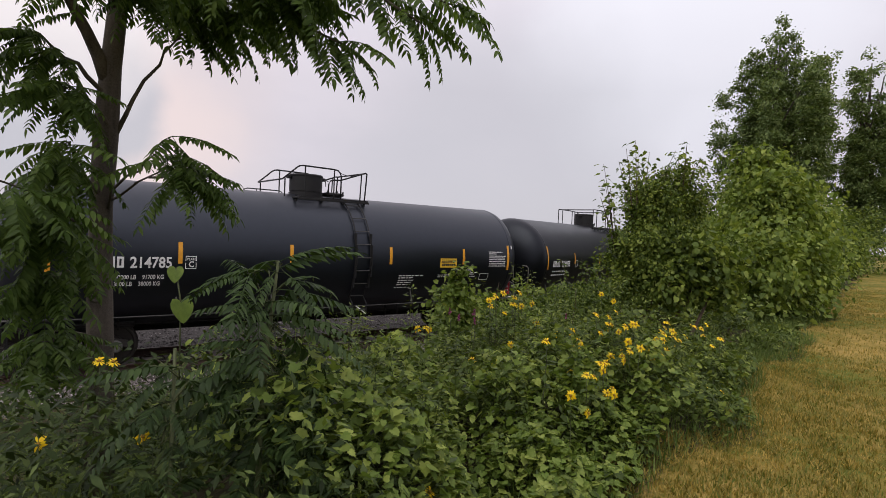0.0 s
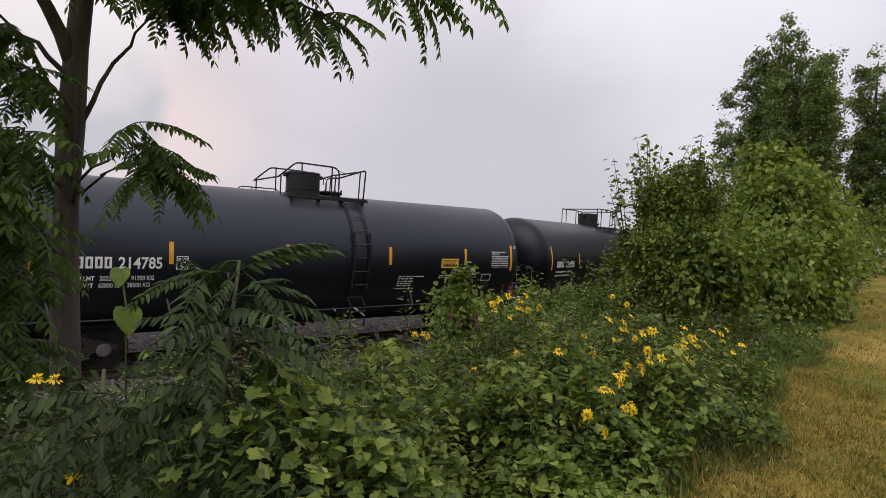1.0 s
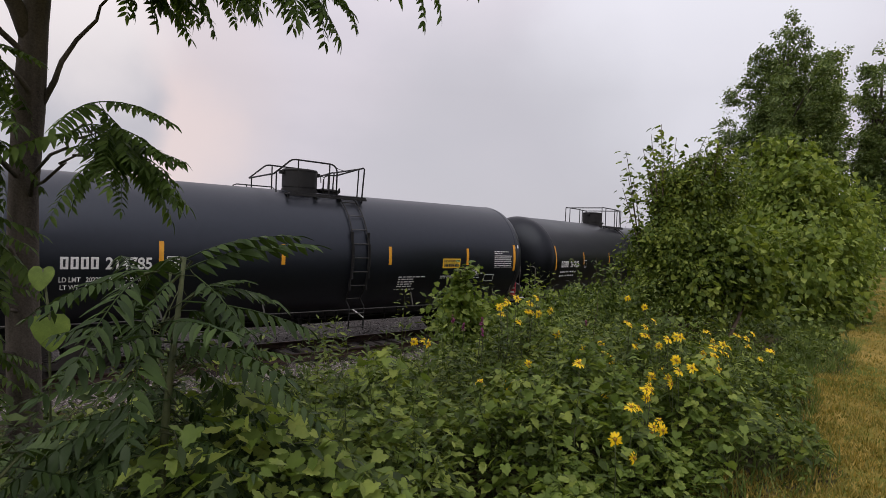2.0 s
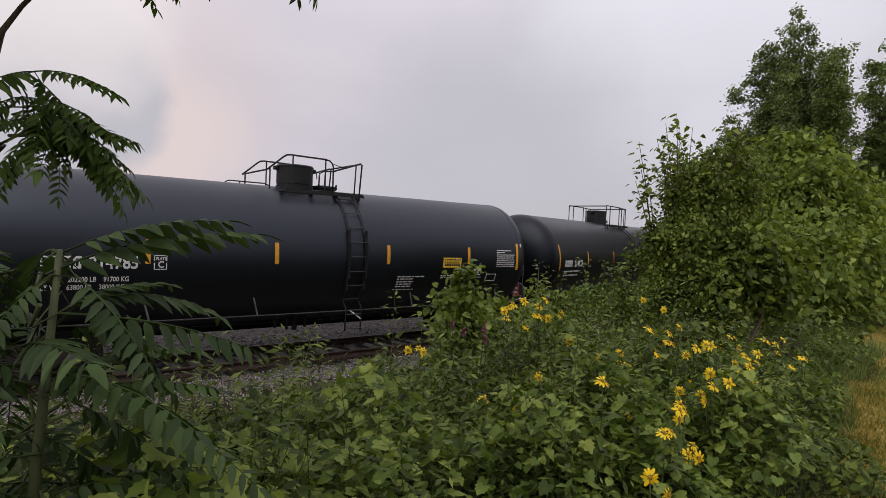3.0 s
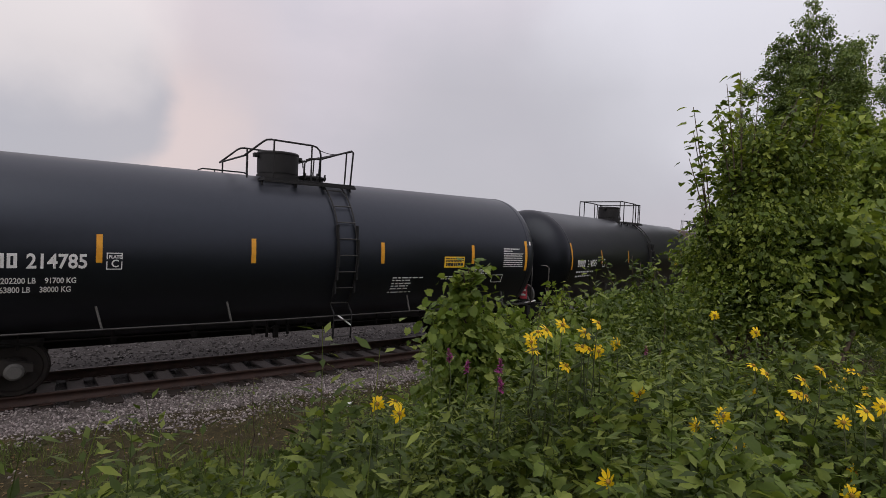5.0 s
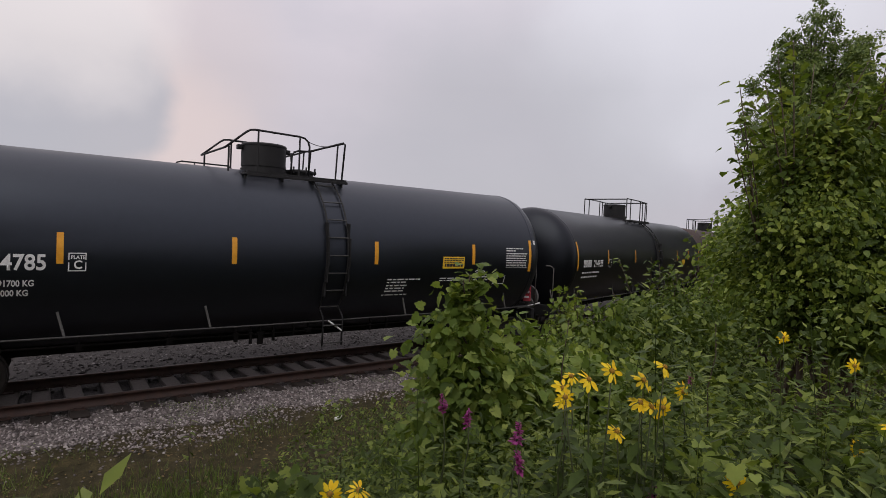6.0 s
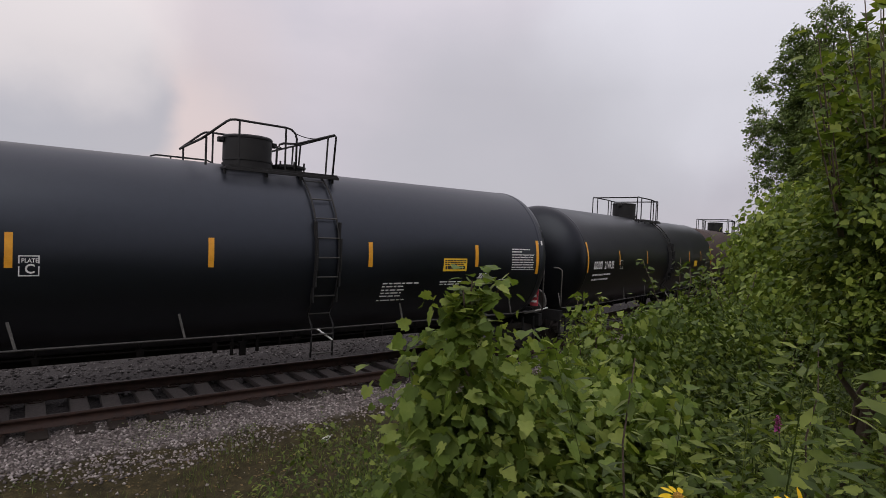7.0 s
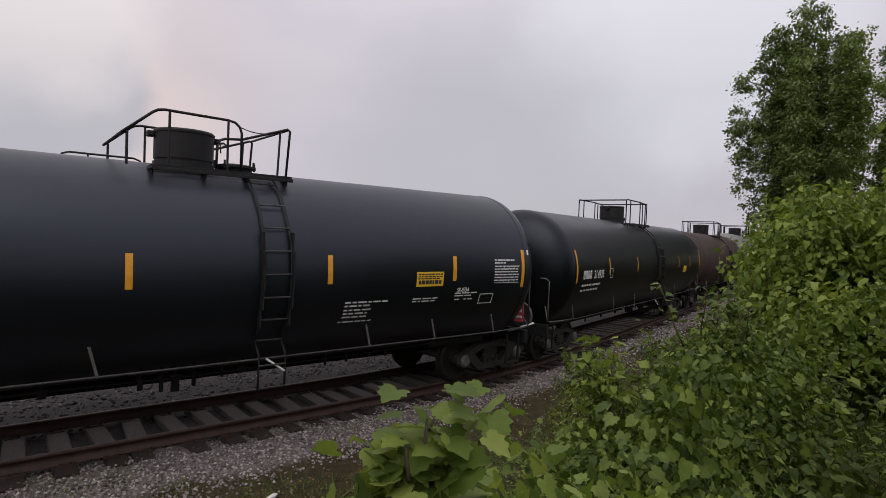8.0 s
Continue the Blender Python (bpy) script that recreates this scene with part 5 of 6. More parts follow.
shrub("shrub", (6.3, -8.0, 1.2), [(5.4, -8.3, 3.3, 1.4, 1.2, 1.6), (7.0, -7.9, 3.7, 1.5, 1.3, 1.6), (5.9, -8.0, 4.7, 1.0, 0.9, 0.9), (3.9, -8.7, 2.7, 1.1, 0.9, 1.2), (8.2, -7.8, 2.6, 1.2, 1.0, 1.2), (5.5, -8.6, 2.2, 1.4, 0.9, 1.0)],
      26000, 0.125, TOOTHED, L_BRIGHT, "broad bright green shrub at the lawn's edge", 42, shoots(5.9, -8.0, 5.0, 5.8, 0.7, 10))
shrub("shrub", (4.6, -6.2, 0.7), [(5.4, -6.2, 2.5, 1.4, 1.3, 1.4), (6.2, -6.4, 3.3, 1.1, 1.0, 0.9), (4.2, -7.0, 2.0, 0.9, 0.9, 0.8)],
      20000, 0.105, TOOTHED, L_BRIGHT, "broad yellow-green shrub on the bank", 43, shoots(5.9, -6.3, 3.6, 4.4, 0.7, 8))
shrub("grapevine", (-3.95, -8.2, 0.7), [(-4.05, -8.31, 2.6, 0.13, 0.13, 0.16), (-4.02, -8.28, 2.36, 0.22, 0.22, 0.24), (-3.97, -8.25, 2.1, 0.32, 0.3, 0.3), (-3.95, -8.25, 1.75, 0.42, 0.4, 0.35), (-3.85, -8.2, 1.4, 0.5, 0.45, 0.4), (-3.55, -8.15, 2.0, 0.34, 0.3, 0.36), (-3.35, -8.2, 1.7, 0.5, 0.4, 0.5), (-2.95, -8.25, 1.85, 0.45, 0.4, 0.42)],
      8200, 0.07, LOBED, L_VINE, "bright grapevine climbing over the weeds", 44, shoots(-4.05, -8.3, 2.6, 2.84, 0.07, 4, 0.1), "vine")
THICKET_TOP = [(0.9, -6.9, 1.4, 1.1, 0.8, 0.85), (-0.6, -7.4, 1.6, 1.0, 0.7, 0.8), (-1.9, -7.7, 1.6, 0.8, 0.6, 0.65), (-1.3, -7.2, 1.3, 0.9, 0.6, 0.7)]
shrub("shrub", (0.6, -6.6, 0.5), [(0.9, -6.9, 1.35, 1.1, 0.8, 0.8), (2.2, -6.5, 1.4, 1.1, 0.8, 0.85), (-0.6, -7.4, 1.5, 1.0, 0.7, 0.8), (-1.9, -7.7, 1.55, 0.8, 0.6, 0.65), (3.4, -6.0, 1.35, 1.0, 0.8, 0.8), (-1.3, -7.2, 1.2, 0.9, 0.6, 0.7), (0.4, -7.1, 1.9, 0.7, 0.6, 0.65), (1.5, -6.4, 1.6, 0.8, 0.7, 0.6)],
      52000, 0.05, OVAL, L_SHRUB_TONED, "low green thicket on the bank, light toned into its leaves", 45, shoots(1.6, -6.9, 1.6, 2.25, 1.0, 14) + shoots(0.6, -6.95, 2.2, 2.9, 0.5, 10), extra=[leaf_cloud(THICKET_TOP, 6500, 0.07, LOBED, 52, 0.8)])
shrub("shrub", (-1.35, -6.95, 0.5), [(-1.35, -6.95, 1.9, 0.22, 0.22, 0.55), (-1.2, -6.85, 1.5, 0.3, 0.3, 0.4)], 3200, 0.05, LANCE, L_BRIGHT, "slender young shrub with narrow leaves above the thicket", 48, shoots(-1.35, -6.95, 1.9, 2.5, 0.15, 7, 0.2))
shrub("shrub", (2.3, -3.9, -0.1), [(2.3, -3.9, 0.5, 0.5, 0.4, 0.6), (2.6, -3.9, 0.9, 0.35, 0.3, 0.45)], 3500, 0.06, LANCE, L_WEED, "low bushy weed at the edge of the ballast", 47, shoots(2.4, -3.9, 1.0, 1.6, 0.3, 10))

# poplars and the row behind


def poplar(x, y, height, width, seed, n=60000):
    rnd = random.Random(seed)
    z0 = LAWN_Z - 0.2
    thing = tagged(new("poplar"), "tall grey-green poplar beyond the lawn", "tree", "trees beyond the lawn")
    bm = bmesh.new()
    tube(bm, [(x, y, z0), (x, y, z0 + height * 0.4), (x + 0.3, y, z0 + height * 0.9)], [0.5, 0.3, 0.05], 8)
    part("trunk", bm, M_BARK, thing)
    blobs = []
    spires = [(0.0, 0.0, 0.98)]
    for j in range(19):
        r = width * (0.14 + 0.74 * rnd.random())
        spires.append((j * 2.4 + rnd.uniform(-0.4, 0.4), r, (1.0 - 0.33 * (r / width) ** 1.3) * rnd.uniform(0.88, 1.0)))
    steps = [(sp, (i + rnd.random()) / 8) for sp in spires for i in range(8)]
    for k, ((a, r, top), f) in enumerate(steps):
        t = top * (0.16 + 0.84 * f)
        s = width * rnd.uniform(0.12, 0.24) * (math.sin(math.pi * (0.26 + 0.6 * f)) ** 0.6)
        r = r * (0.5 + 0.62 * f - 0.35 * f * f) * 1.3 + rnd.uniform(-0.4, 0.4)
        b = (x + math.cos(a) * r, y + math.sin(a) * r, z0 + height * t, s, s, s * rnd.uniform(1.0, 1.5))
        blobs.append(b)
        if k % 3 == 0:
            bm = bmesh.new()
            tube(bm, bent((x, y, z0 + height * t * 0.75), b[:3], 0.3, 5, seed + k, 0.2), [0.12, 0.09, 0.07, 0.05, 0.02], 5)
            part("limb", bm, M_BARK, thing)
    v, f = leaf_cloud(blobs, n, 0.28, KITE, seed, 0.6, 0.9, droop=(-0.4, 1.2))
    part("crown", mesh_from("crown", v, f, L_POPLAR), L_POPLAR, thing)
    return thing


for x, y, h, w, sd in ((48.8, 9.0, 24.6, 6.8, 61), (56.6, 3.7, 22.6, 4.6, 62), (60, -2.5, 24.0, 3.6, 63), (65, -6, 23, 5.0, 64)):
    poplar(x, y, h, w, sd, 120000 if sd == 61 else 60000 if sd == 62 else 34000)
for k, (x, y, r, z) in enumerate(((30, -1.0, 3.0, 3.2), (36, 0.5, 3.5, 4.5), (43, 1.0, 4.0, 5.5), (22, -2.8, 2.4, 2.6), (15, -4.6, 2.0, 2.4), (50, -4, 4.5, 5))):
    shrub("shrub", (x, y, 1.2), [(x, y, 1.6 + z * 0.4, r, r * 0.8, z * 0.6), (x + r * 0.5, y, 1.6 + z * 0.3, r * 0.8, r * 0.7, z * 0.55)], 7000, 0.24, KITE, L_SHRUB, "dense green hedge shrub along the lawn", 70 + k)


# ---- weeds on the bank ----
def weed_height(x, y):
    """How high the weeds stand over the ground."""
    u, lat = lawn_gap(x, y), track_gap(x, y)
    h = 0.2 + 0.52 * smooth01((u + 0.05) / 1.1) + 0.3 * smooth01((-6.9 - x) / 1.0) * smooth01((u - 0.6) / 1.5)
    h = h + 0.18 * np.sin(x * 1.9 + y) * np.sin(y * 2.3) + 0.1 * np.sin(x * 4.1 - y * 3.3) + 0.15 * np.sin(x * 7.1 + y * 2.0) * np.sin(y * 6.3 - x)
    h = h + 0.24 * np.exp(-((x + 4.8) ** 2 + (y + 9.95) ** 2) / 0.3)
    h = h * (1 - 0.72 * np.exp(-((x + 1.0) ** 2 / 1.2 + (y + 9.6) ** 2 / 0.5)))
    bare = smooth01((y + 9.0) / 1.3) * (1 - smooth01((x + 4.4) / 1.0)) * smooth01((x + 7.9) / 0.8)
    h = h * (1 - 0.82 * bare)
    h = h * np.where(x > -3.2, 1 + 0.25 * smooth01((y + 9) / 2), 1)
    h = h * (1 - smooth01((lat + 5.2) / 1.6))
    return np.where(u < -0.02, 0, np.maximum(h, 0))


def weed_patch(name, n, x0, x1, y0, y1, size, template, mat, label, seed, low=0.35, clump=2.0):
    rg = np.random.default_rng(seed)
    x, y = rg.uniform(x0, x1, n), rg.uniform(y0, y1, n)
    keep = rg.random(n) < 0.35 + 0.65 * smooth01(0.5 + 0.9 * np.sin(x * clump + seed) * np.sin(y * clump * 1.3 + seed * 2))
    soft = 0.9 + 0.5 * np.sin(y * 3.0 + seed)
    keep &= rg.random(n) < np.clip(np.minimum(x - x0, x1 - x) / soft, 0, 1) * np.clip((y1 - y) / 0.8, 0, 1)
    x, y = x[keep], y[keep]
    h = weed_height(x, y)
    ok = h > 0.06
    x, y, h = x[ok], y[ok], h[ok]
    m = len(x)
    z = ground_z(x, y) + h * (low + (1 - low) * rg.random(m) ** 0.6)
    rot = turn(rg.uniform(0, math.tau, m), rg.uniform(-0.15, 0.8, m), rg.normal(0, 0.4, m))
    v, f = strew(template, np.stack((x, y, z), -1), rot, size * rg.uniform(0.55, 1.3, m))
    return tagged(new(name, mesh_from(name, v, f, mat)), label, "weeds", kind="stuff")


weed_patch("weeds", 26000, -22, -9.5, -17, -4, 0.1, LANCE, L_WEED_SHADED, "rank green weeds further along the bank, in the shaded leaf colour", 79, 0.15)
weed_patch("weeds", 58000, -8.0, 2.0, -13, -4, 0.066, LANCE, L_WEED, "dense green weeds with lance-shaped leaves on the bank", 81, 0.15)
# Tree shade on these weeds is in their leaf colour.
weed_patch("weeds", 60000, -11.5, -6.3, -13.6, -7.0, 0.07, LANCE, L_WEED_SHADED, "green weeds with lance-shaped leaves round the tree, shade in their colour", 80, 0.15)
weed_patch("weeds", 52000, -8.2, -2.0, -12.8, -8.0, 0.06, LANCE, L_WEED, "dense dark green weeds beside the lawn", 85, 0.1, 0.7)
weed_patch("weeds", 15000, -8, 1.5, -13, -4, 0.062, TOOTHED, L_WEED, "broad-leaved green weeds on the bank", 82, 0.25)
weed_patch("weeds", 16000, -7.4, -1.6, -12.1, -6, 0.052, LOBED, L_SHRUB, "lobed green vine leaves spread over the bank", 83, 0.7, 1.1)
weed_patch("weeds", 16000, -8.0, -4.2, -12.6, -10.0, 0.052, LOBED, L_VINE, "bright lobed vine leaves along the lawn's edge", 89, 0.6, 1.4)
weed_patch("weeds", 24000, 1.0, 20, -11, -1, 0.12, DIAMOND, L_WEED, "green weeds along the foot of the shrubs", 84)


# ---- wispy weeds ----
def plumes(name, spots, leaf, mat, label, seed):
    """Upright weeds with thin stems and many narrow leaves; spots: rows of x, y, height."""
    rg = np.random.default_rng(seed)
    pos, az, dr, size, sv, sf = [], [], [], [], [], []
    for x, y, h in spots:
        z0 = float(ground_z(x, y)[0])
        lx, ly = rg.normal(0, 0.12 * h, 2)
        k = int(52 * h / 0.7)
        for i in range(k):
            t = 0.15 + 0.85 * (i + rg.random()) / k
            side = 0.07 * (1 - t) * rg.random() + 0.02
            a = i * 2.4 + rg.normal(0, 0.4)
            pos.append((x + lx * t * t - math.sin(a) * side, y + ly * t * t + math.cos(a) * side, z0 + h * t))
            az.append(a)
            dr.append(rg.uniform(-0.8, 0.35))
            size.append(leaf * (1.35 - 0.85 * t) * rg.uniform(0.7, 1.3))
        b = len(sv)
        for t in (0, 0.5, 1):
            w = 0.004 * (1.2 - t)
            for c in range(3):
                sv.append((x + lx * t * t + math.cos(c * 2.094) * w, y + ly * t * t + math.sin(c * 2.094) * w, z0 + h * t))
        for r in (0, 3):
            for c in range(3):
                sf += [(b + r + c, b + r + (c + 1) % 3, b + r + 3 + (c + 1) % 3), (b + r + c, b + r + 3 + (c + 1) % 3, b + r + 3 + c)]
    leaves = strew(LANCE, np.array(pos), turn(np.array(az), np.array(dr), rg.normal(0, 0.4, len(az))), size)
    v, f = joined(leaves, (np.array(sv), np.array(sf)))
    return tagged(new(name, mesh_from(name, v, f, mat)), label, "weeds", kind="stuff")


pr = np.random.default_rng(7)
tall = [(pr.uniform(-5.7, -4.0), pr.uniform(-9.3, -8.1)) for _ in range(230)]
tall = [(x, y, (0.62 + 0.3 * math.sin(x * 5 + y * 3)) * pr.uniform(0.7, 1.15) * float(smooth01((x + 5.9) / 0.5))) for x, y in tall]
plumes("goldenrod", [s for s in tall if s[2] > 0.15], 0.1, L_WEED, "wispy green goldenrod stalks not yet in bloom on the bank", 86)
mixed = [(pr.uniform(-7.6, -1.0), pr.uniform(-11.9, -8.6)) for _ in range(420)]
mixed = [(x, y, float(weed_height(np.array([x]), np.array([y]))[0]) * pr.uniform(1.0, 1.55)) for x, y in mixed if 0.3 < float(lawn_gap(x, y)) < 2.4]
plumes("goldenrod", [s for s in mixed if s[2] > 0.2], 0.085, L_WEED, "leafy weed stalks standing above the ground cover", 87)
low = [(pr.uniform(-5.5, -2.6), pr.uniform(-8.2, -6.2), pr.uniform(0.15, 0.5)) for _ in range(380)]
plumes("goldenrod", low, 0.07, L_GRASS, "young yellow-green weed stalks low on the bank", 88)


# ---- grass ----
TUFT = (np.array([(-0.14, 0, 0), (0.14, 0, 0), (0, 1, 0.2)], float), np.array([(0, 1, 2)]))


def grass(name, n, x0, x1, y0, y1, lo, hi, height, mat, label, seed):
    rg = np.random.default_rng(seed)
    x = rg.normal((x0 + x1) / 2, (x1 - x0) / 4, n)
    y = y1 - np.abs(rg.normal(0, 0.45, n)) * (y1 - y0) + 0.245 * x
    u = lawn_gap(x, y)
    ok = (u > lo) & (u < hi)
    x, y = x[ok], y[ok]
    m = len(x)
    z = ground_z(x, y) - 0.01
    rot = turn(rg.uniform(0, math.tau, m), rg.uniform(-1.3, -0.1 if height < 0.1 else -0.5, m), rg.normal(0, 0.3, m))
    v, f = strew(TUFT if height < 0.1 else BLADE, np.stack((x, y, z), -1), rot, height * rg.uniform(0.5, 1.4, m))
    return tagged(new(name, mesh_from(name, v, f, mat)), label, "grass", kind="stuff")


grass("lawn_grass", 120000, -9, 2, -14.5, -10.3, -9, 0.25, 0.045, L_LAWN, "short dry mown grass, tan and green", 91)
grass("lawn_grass", 50000, 2, 22, -15, -10.4, -9, 0.25, 0.05, L_LAWN, "short dry mown grass further along the lawn", 95)
grass("tall_grass", 30000, -8, 10, -11.4, -9.6, -0.12, 0.8, 0.15, L_GRASS, "tall green grass fringing the lawn", 92)


def bank_grass(n, seed):
    """Short rough grass on the lower bank, thinning to bare earth."""
    rg = np.random.default_rng(seed)
    x, y = rg.uniform(-12, 5, n), rg.uniform(-9, -2.0, n)
    keep = rg.random(n) < smooth01(0.75 + 0.7 * np.sin(x * 1.7 + 1) * np.sin(y * 1.9) + 0.4 * np.sin(x * 5.1) * np.sin(y * 4.3) - 0.4 * smooth01((y + 4.6) / 1.4) - 0.7 * smooth01((y + 3.0) / 0.8))
    x, y = x[keep], y[keep]
    m = len(x)
    v, f = strew(BLADE, np.stack((x, y, ground_z(x, y) - 0.01), -1), turn(rg.uniform(0, math.tau, m), rg.uniform(-1.5, -0.6, m), rg.normal(0, 0.3, m)), (0.23 - 0.14 * smooth01((y + 5.5) / 2.5)) * rg.uniform(0.4, 1.4, m))
    return tagged(new("bank_grass", mesh_from("bank_grass", v, f, L_GRASS)), "rough short grass and seedlings on the lower bank", "grass", kind="stuff")


bank_grass(84000, 94)


def ballast_weeds(n, seed):
    """Yellow-green seedlings in loose patches among the stones, close to the tie ends."""
    rg = np.random.default_rng(seed)
    s, lat = rg.uniform(-12, 14, n), rg.uniform(-3.6, -1.0, n)
    thick = np.sin(s * 1.3 + 0.6) * np.sin(lat * 2.1 + s * 0.3) + 0.5 * np.sin(s * 3.7) * np.sin(lat * 5.0) + 0.25 * smooth01((s + 4.0) / 3.0) - 0.3 * smooth01((-3.0 - s) / 3.0)
    keep = rg.random(n) < smooth01((thick - 0.15) / 0.8)
    s, lat = s[keep], lat[keep]
    x, y, h = (np.interp(s, S_TAB, t) for t in (X_TAB, Y_TAB, H_TAB))
    x, y = x - np.sin(h) * lat, y + np.cos(h) * lat
    m = len(x)
    v, f = strew(BLADE, np.stack((x, y, ground_z(x, y)), -1), turn(rg.uniform(0, math.tau, m), rg.uniform(-1.3, -0.2, m), rg.normal(0, 0.4, m)), rg.uniform(0.035, 0.09, m) * (1 + smooth01((-lat - 2.0) / 1.2)))
    w, k = strew(KITE, np.stack((x, y, ground_z(x, y) + rg.uniform(0.01, 0.05, m)), -1), turn(rg.uniform(0, math.tau, m), rg.uniform(-0.4, 0.5, m), rg.normal(0, 0.4, m)), rg.uniform(0.015, 0.035, m))
    v, f = joined((v, f), (w, k))
    tagged(new("ballast_weeds", mesh_from("ballast_weeds", v, f, L_GRASS)), "yellow-green seedlings growing among the ballast stones", "weeds", kind="stuff")


ballast_weeds(26000, 96)


# ---- flowers ----
SUN_LEAF = mesh_from("leaf", *LANCE, L_WEED)


def sunflower(kind, seed, height):
    """A wild sunflower: stem, a few leaves and one to three heads."""
    rnd = random.Random(seed)
    plant = tagged(new("sunflower"), "wild sunflower with yellow petals and a brown disc", "flower", "wild sunflowers on the bank")
    heads = [(Vector((0, 0, 0)), 1.0)] + [(Vector((rnd.uniform(-0.1, 0.1), rnd.uniform(-0.1, 0.1), rnd.uniform(-0.12, 0.06))), rnd.uniform(0.7, 1.0)) for _ in range(kind)]
    for off, sc in heads:
        bm = bmesh.new()
        tube(bm, bent((off.x * 0.3, off.y * 0.3, -height), off, 0, 5, seed, 0.015), [0.004, 0.0035, 0.003, 0.0025, 0.002], 5)
        part("stem", bm, M_STEM, plant)
        face = pose(0, 0, 0, rnd.uniform(25, 80), 0, rnd.uniform(-70, 30))
        pet = fan([(0.16, 0.25), (0.215, 0.55), (0.14, 0.85)], 0.1, -0.12)
        k = rnd.randint(10, 12)
        az = np.arange(k) * math.tau / k + np.array([rnd.uniform(-0.12, 0.12) for _ in range(k)])
        rot = turn(az, np.array([rnd.uniform(-0.1, 0.6) for _ in range(k)]), np.array([rnd.uniform(-0.5, 0.5) for _ in range(k)]))
        base = np.stack((-np.sin(az), np.cos(az), np.zeros(k)), -1) * 0.008
        v, f = strew(pet, base, rot, np.array([0.032 * rnd.uniform(0.7, 1.15) for _ in range(k)]) * sc)
        me = mesh_from("petal_ring", v, f, L_PETAL)
        ob = part("petal_ring", me, L_PETAL, plant)
        ob.matrix_basis = Matrix.Translation(off) @ face
        bm = bmesh.new()
        lathe(bm, [(-0.004, 0.003), (-0.002, 0.008), (0.004, 0.008), (0.008, 0.004)], "Z", 10)
        ob = part("disc", bm, M_DISC, plant)
        ob.matrix_basis = Matrix.Translation(off) @ face
    for k in range(9):
        ob = part("leaf", SUN_LEAF, L_WEED, plant)
        ob.matrix_basis = pose(0, 0, -height * rnd.uniform(0.08, 0.75), rnd.uniform(-35, 10), 0, k * 137 + rnd.uniform(-20, 20)) @ Matrix.Scale(rnd.uniform(0.08, 0.13), 4)
    return plant


kinds = [sunflower(k % 3, 100 + k, 0.55) for k in range(6)]
spots = [(-4.92, -9.89, 2.51), (-4.8, -10.1, 2.62), (-4.84, -10.12, 2.56), (-4.73, -10.13, 2.53), (-4.99, -9.94, 2.58), (-5.02, -10.06, 2.64), (-4.52, -10.08, 2.54), (-4.8, -10.4, 2.41), (-2.99, -9.8, 2.56), (-5.7, -10.53, 2.18), (-5.65, -10.74, 2.2), (-5.47, -10.74, 2.32),
         (-5.79, -11.4, 2.5), (-4.63, -11.12, 2.22), (-5.51, -11.54, 2.26), (-5.11, -11.39, 2.21), (-3.6, -10.34, 2.24), (-5.19, -11.14, 2.15), (-5.7, -9.92, 2.33), (-5.89, -11.71, 2.21), (-5.55, -11.6, 2.01), (-4.36, -11.05, 2.21), (-5.59, -9.72, 2.31), (-5.65, -9.66, 2.29),
         (-8.25, -11.24, 2.25), (-8.62, -11.1, 2.24), (-8.35, -10.54, 2.45), (-8.28, -10.5, 2.43), (-7.1, -11.85, 1.95)]
fr = random.Random(12)
while len(spots) < 66:
    x, y = fr.uniform(-5.5, -1.9), fr.uniform(-11.5, -9.6)
    u = float(lawn_gap(x, y))
    if 0.3 < u < 1.5 and fr.random() < 0.45 + 0.55 * math.sin(x * 3.1) * math.sin(y * 3.7 + 1):
        top = float(ground_z(x, y)[0] + weed_height(np.array([x]), np.array([y]))[0])
        for _ in range(fr.choice((1, 1, 2, 3))):
            spots.append((x + fr.uniform(-0.09, 0.09), y + fr.uniform(-0.09, 0.09), top + fr.uniform(-0.02, 0.18)))
for i, p in enumerate(spots):
    m = Matrix.Translation(p) @ Matrix.Rotation(fr.uniform(-0.5, 0.5), 4, "Z")
    if i < len(kinds):
        kinds[i].matrix_basis = m
    else:
        copy_thing(kinds[fr.choice((0, 3)) if i < 29 else fr.randrange(6)], m)


LOOSESTRIFE = ((-5.2, -9.93, 2.5), (-5.16, -9.95, 2.42), (-5.0, -9.46, 2.37), (-5.06, -9.44, 2.44), (-4.6, -10.02, 2.2), (-3.0, -9.3, 2.25))
STALKS = (((-4.5, -9.5, 1.3), (-4.45, -9.5, 2.7)), ((-5.7, -8.15, 0.9), (-5.68, -8.11, 2.05)), ((-3.0, -9.4, 1.4), (-3.05, -9.45, 2.6)), ((-6.2, -9.4, 1.2), (-6.15, -9.45, 2.1)))


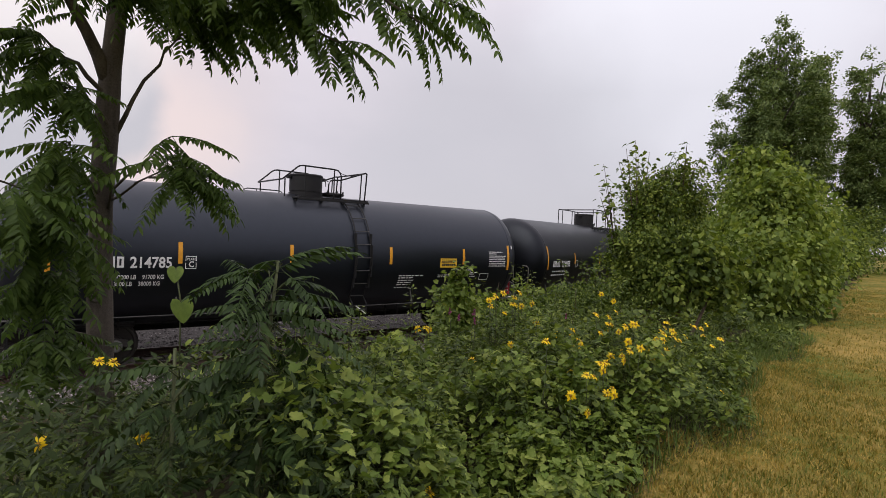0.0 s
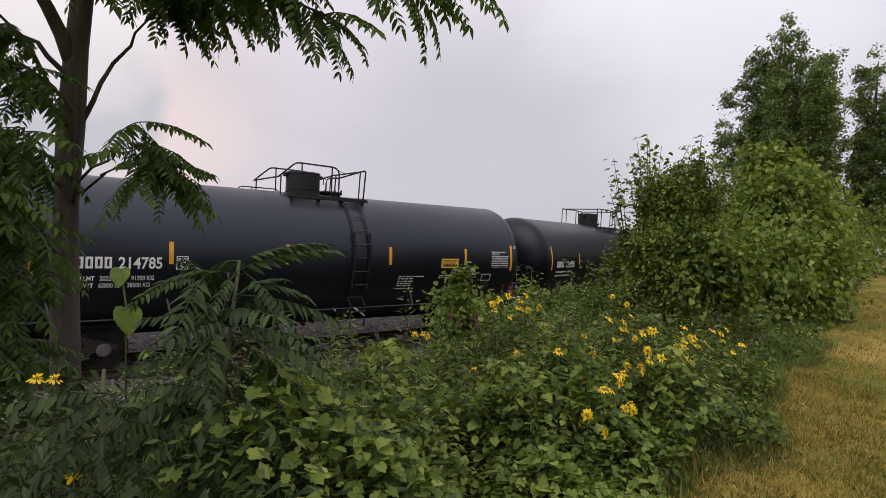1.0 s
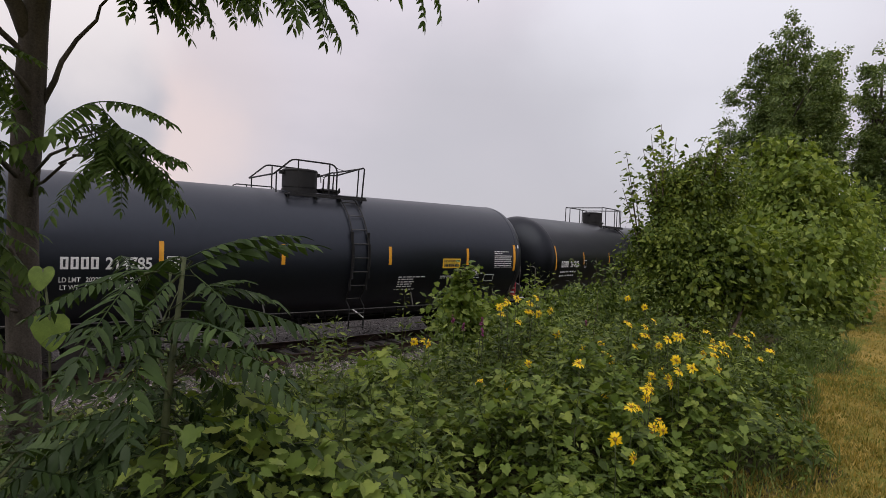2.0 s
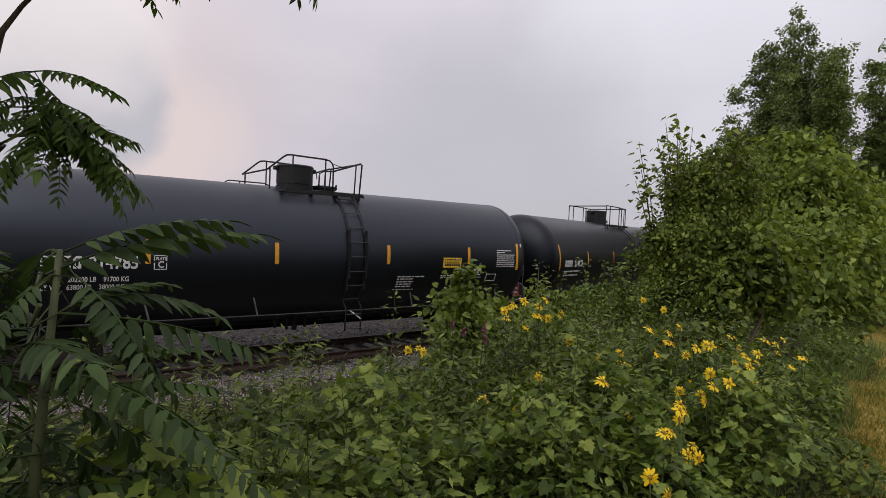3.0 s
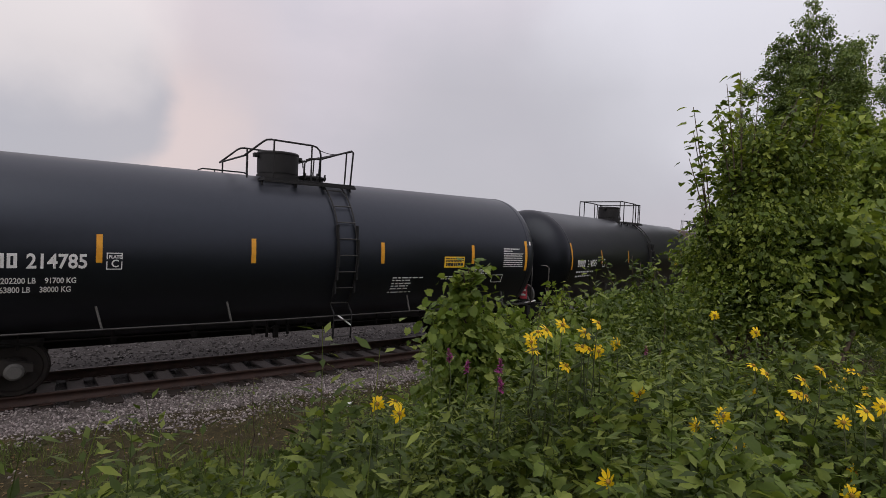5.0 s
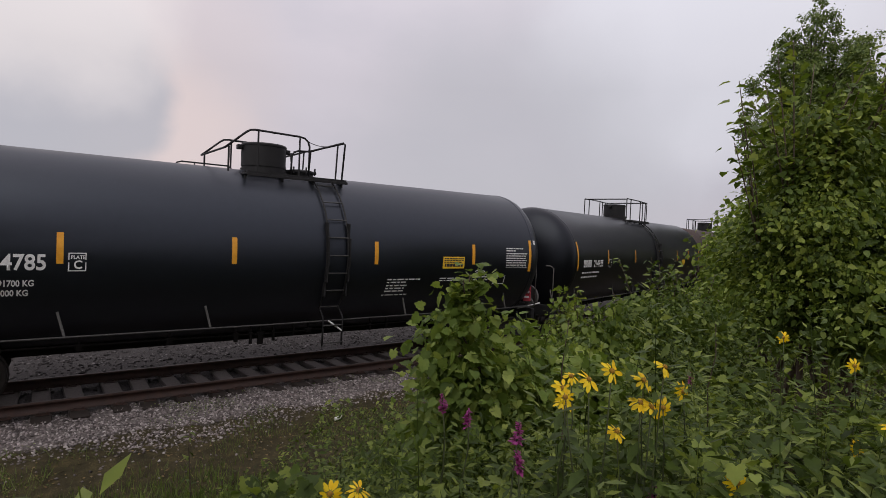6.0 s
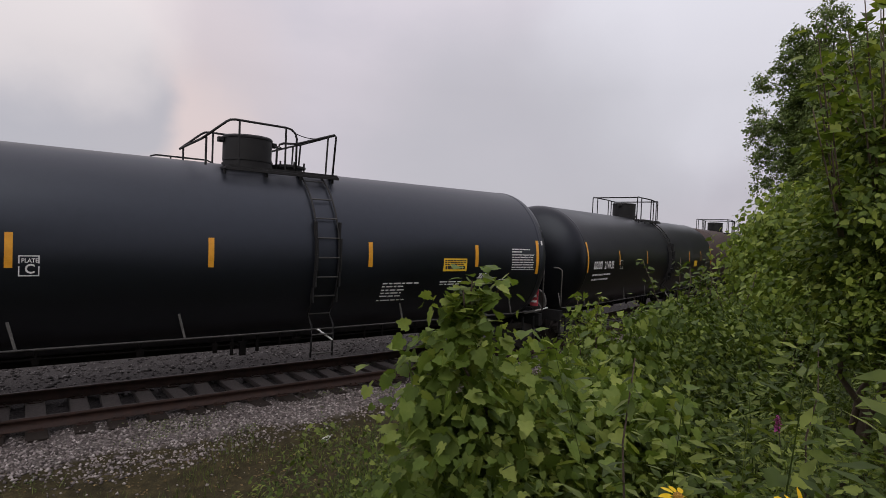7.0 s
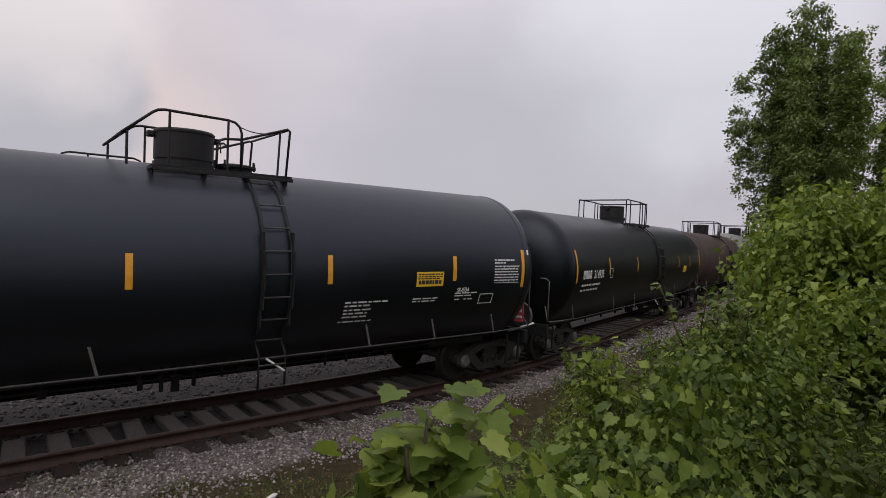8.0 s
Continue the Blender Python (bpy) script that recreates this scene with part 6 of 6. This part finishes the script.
# ---- small plants and litter ----
def spike_flower(place, height, lean, seed):
    """Purple loosestrife: a thin stem with a dense spike of small purple petals."""
    rnd, rg = random.Random(seed), np.random.default_rng(seed)
    plant = tagged(new("purple_loosestrife"), "purple loosestrife spike rising from the grass", "flower", "purple loosestrife on the bank")
    plant.matrix_basis = Matrix.Translation(place)
    bm = bmesh.new()
    tube(bm, bent((0, 0, -height), (lean, 0, 0), 0, 6, seed, 0.02), [0.005, 0.005, 0.004, 0.004, 0.003, 0.002], 5)
    part("stem", bm, M_STEM, plant)
    n = 110
    t = rg.random(n)
    p = np.stack((lean * (1 - 0.35 * t) + rg.normal(0, 0.003, n), rg.normal(0, 0.003, n), -0.065 * t), -1)
    v, f = strew(KITE, p, turn(rg.uniform(0, math.tau, n), rg.uniform(-0.7, 0.5, n), np.zeros(n)), (0.01 + 0.011 * t) * rg.uniform(0.7, 1.3, n))
    part("spike", mesh_from("spike", v, f, L_PURPLE), L_PURPLE, plant)
    n = 14
    p = np.stack((np.full(n, lean * 0.4), np.zeros(n), -height * rg.uniform(0.3, 0.95, n)), -1)
    v, f = strew(LANCE, p, turn(rg.uniform(0, math.tau, n), rg.uniform(-0.6, 0.4, n), np.zeros(n)), rg.uniform(0.05, 0.09, n))
    part("foliage", mesh_from("foliage", v, f, L_WEED), L_WEED, plant)


for k, (x, y, z) in enumerate(LOOSESTRIFE):
    spike_flower((x, y, z), 0.75, 0.03 * (-1) ** k, 200 + k)


def stalk(place, top, seed):
    """A tall thin weed gone to seed, with narrow drooping leaves."""
    rg = np.random.default_rng(seed)
    plant = tagged(new("tall_weed"), "tall thin weed stalk gone to seed", "weed", "tall weed stalks")
    bm = bmesh.new()
    tube(bm, bent(place, top, 0, 7, seed, 0.015), [0.006, 0.006, 0.005, 0.004, 0.004, 0.003, 0.002], 5)
    part("stem", bm, M_TWIG, plant)
    a, b = np.array(place), np.array(top)
    n = 46
    t = rg.uniform(0.3, 1.0, n)
    v, f = strew(LANCE, a + (b - a) * t[:, None], turn(rg.uniform(0, math.tau, n), rg.uniform(-0.5, 0.9, n), np.zeros(n)), rg.uniform(0.03, 0.075, n))
    part("foliage", mesh_from("foliage", v, f, L_WEED), L_WEED, plant)


for k, (a, b) in enumerate(STALKS):
    stalk(a, b, 300 + k)


def climber(place, leaves, seed):
    """A thin climbing stem that holds up a few round heart-shaped leaves."""
    plant = tagged(new("climbing_vine"), "thin vine with pale green heart-shaped leaves", "vine")
    bm = bmesh.new()
    tube(bm, [place] + [p for p, _, _ in leaves], 0.004, 5)
    part("stem", bm, M_STEM, plant)
    for p, size, yaw in leaves:
        ob = part("leaf", BIG_HEART, L_VINE, plant)
        ob.matrix_basis = Matrix.Translation(p) @ pose(0, 0, 0, -62, 0, yaw) @ Matrix.Scale(size, 4)


BIG_HEART = mesh_from("leaf", *fan([(0.16, -0.12), (0.36, -0.1), (0.48, 0.1), (0.5, 0.3), (0.42, 0.55), (0.25, 0.8), (0.1, 0.95)], 0.14, -0.14), L_VINE)
climber((-8.05, -11.0, 2.1), [((-8.07, -11.05, 2.82), 0.11, 190), ((-8.09, -11.02, 2.98), 0.075, 160)], 1)
climber((-6.97, -11.0, 1.75), [((-6.97, -11.05, 2.12), 0.12, 200), ((-6.9, -11.1, 2.02), 0.09, 150), ((-7.1, -11.05, 1.98), 0.08, 230)], 2)

bm = bmesh.new()
lathe(bm, [(-0.09, 0.012), (-0.085, 0.03), (0.03, 0.032), (0.06, 0.02), (0.09, 0.012)], "X", 12)
litter = part("bottle", shade(bm), M_WHITE)
tagged(litter, "crushed pale plastic bottle lying on the earth", "litter")
litter.matrix_basis = Matrix.Translation((-2.17, -2.83, float(ground_z(-2.17, -2.83)[0]) + 0.03)) @ Matrix.Rotation(0.5, 4, "Z")

for k, (x, y, length, turn_by) in enumerate(((-1.2, -3.2, 0.5, 0.3), (-0.7, -3.1, 0.35, -0.4), (-3.1, -3.6, 0.6, 0.9), (-5.4, -4.1, 0.5, 0.2), (-5.9, -3.8, 0.4, 1.2), (0.6, -3.3, 0.5, 2.1))):
    bm = bmesh.new()
    tube(bm, bent((-length / 2, 0, 0), (length / 2, 0, 0), 0.02, 6, k, 0.015), [0.012, 0.014, 0.013, 0.011, 0.009, 0.006], 6)
    stick = part("stick", bm, M_TWIG)
    tagged(stick, "dry brown stick lying on the bare earth", "stick", "fallen sticks")
    stick.matrix_basis = Matrix.Translation((x, y, float(ground_z(x, y)[0]) + 0.012)) @ Matrix.Rotation(turn_by, 4, "Z")

rl = np.random.default_rng(9)
n = 5000
lx, ly = rl.uniform(-10, 4, n), rl.uniform(-7.5, -2.6, n)
v, f = strew(KITE, np.stack((lx, ly, ground_z(lx, ly) + 0.008), -1), turn(rl.uniform(0, math.tau, n), rl.uniform(-0.3, 0.3, n), rl.normal(0, 0.3, n)), rl.uniform(0.02, 0.06, n))
tagged(new("dead_leaves", mesh_from("dead_leaves", v, f, L_DEAD)), "brown and tan dead leaves strewn on the earth", "leaf litter", kind="stuff")
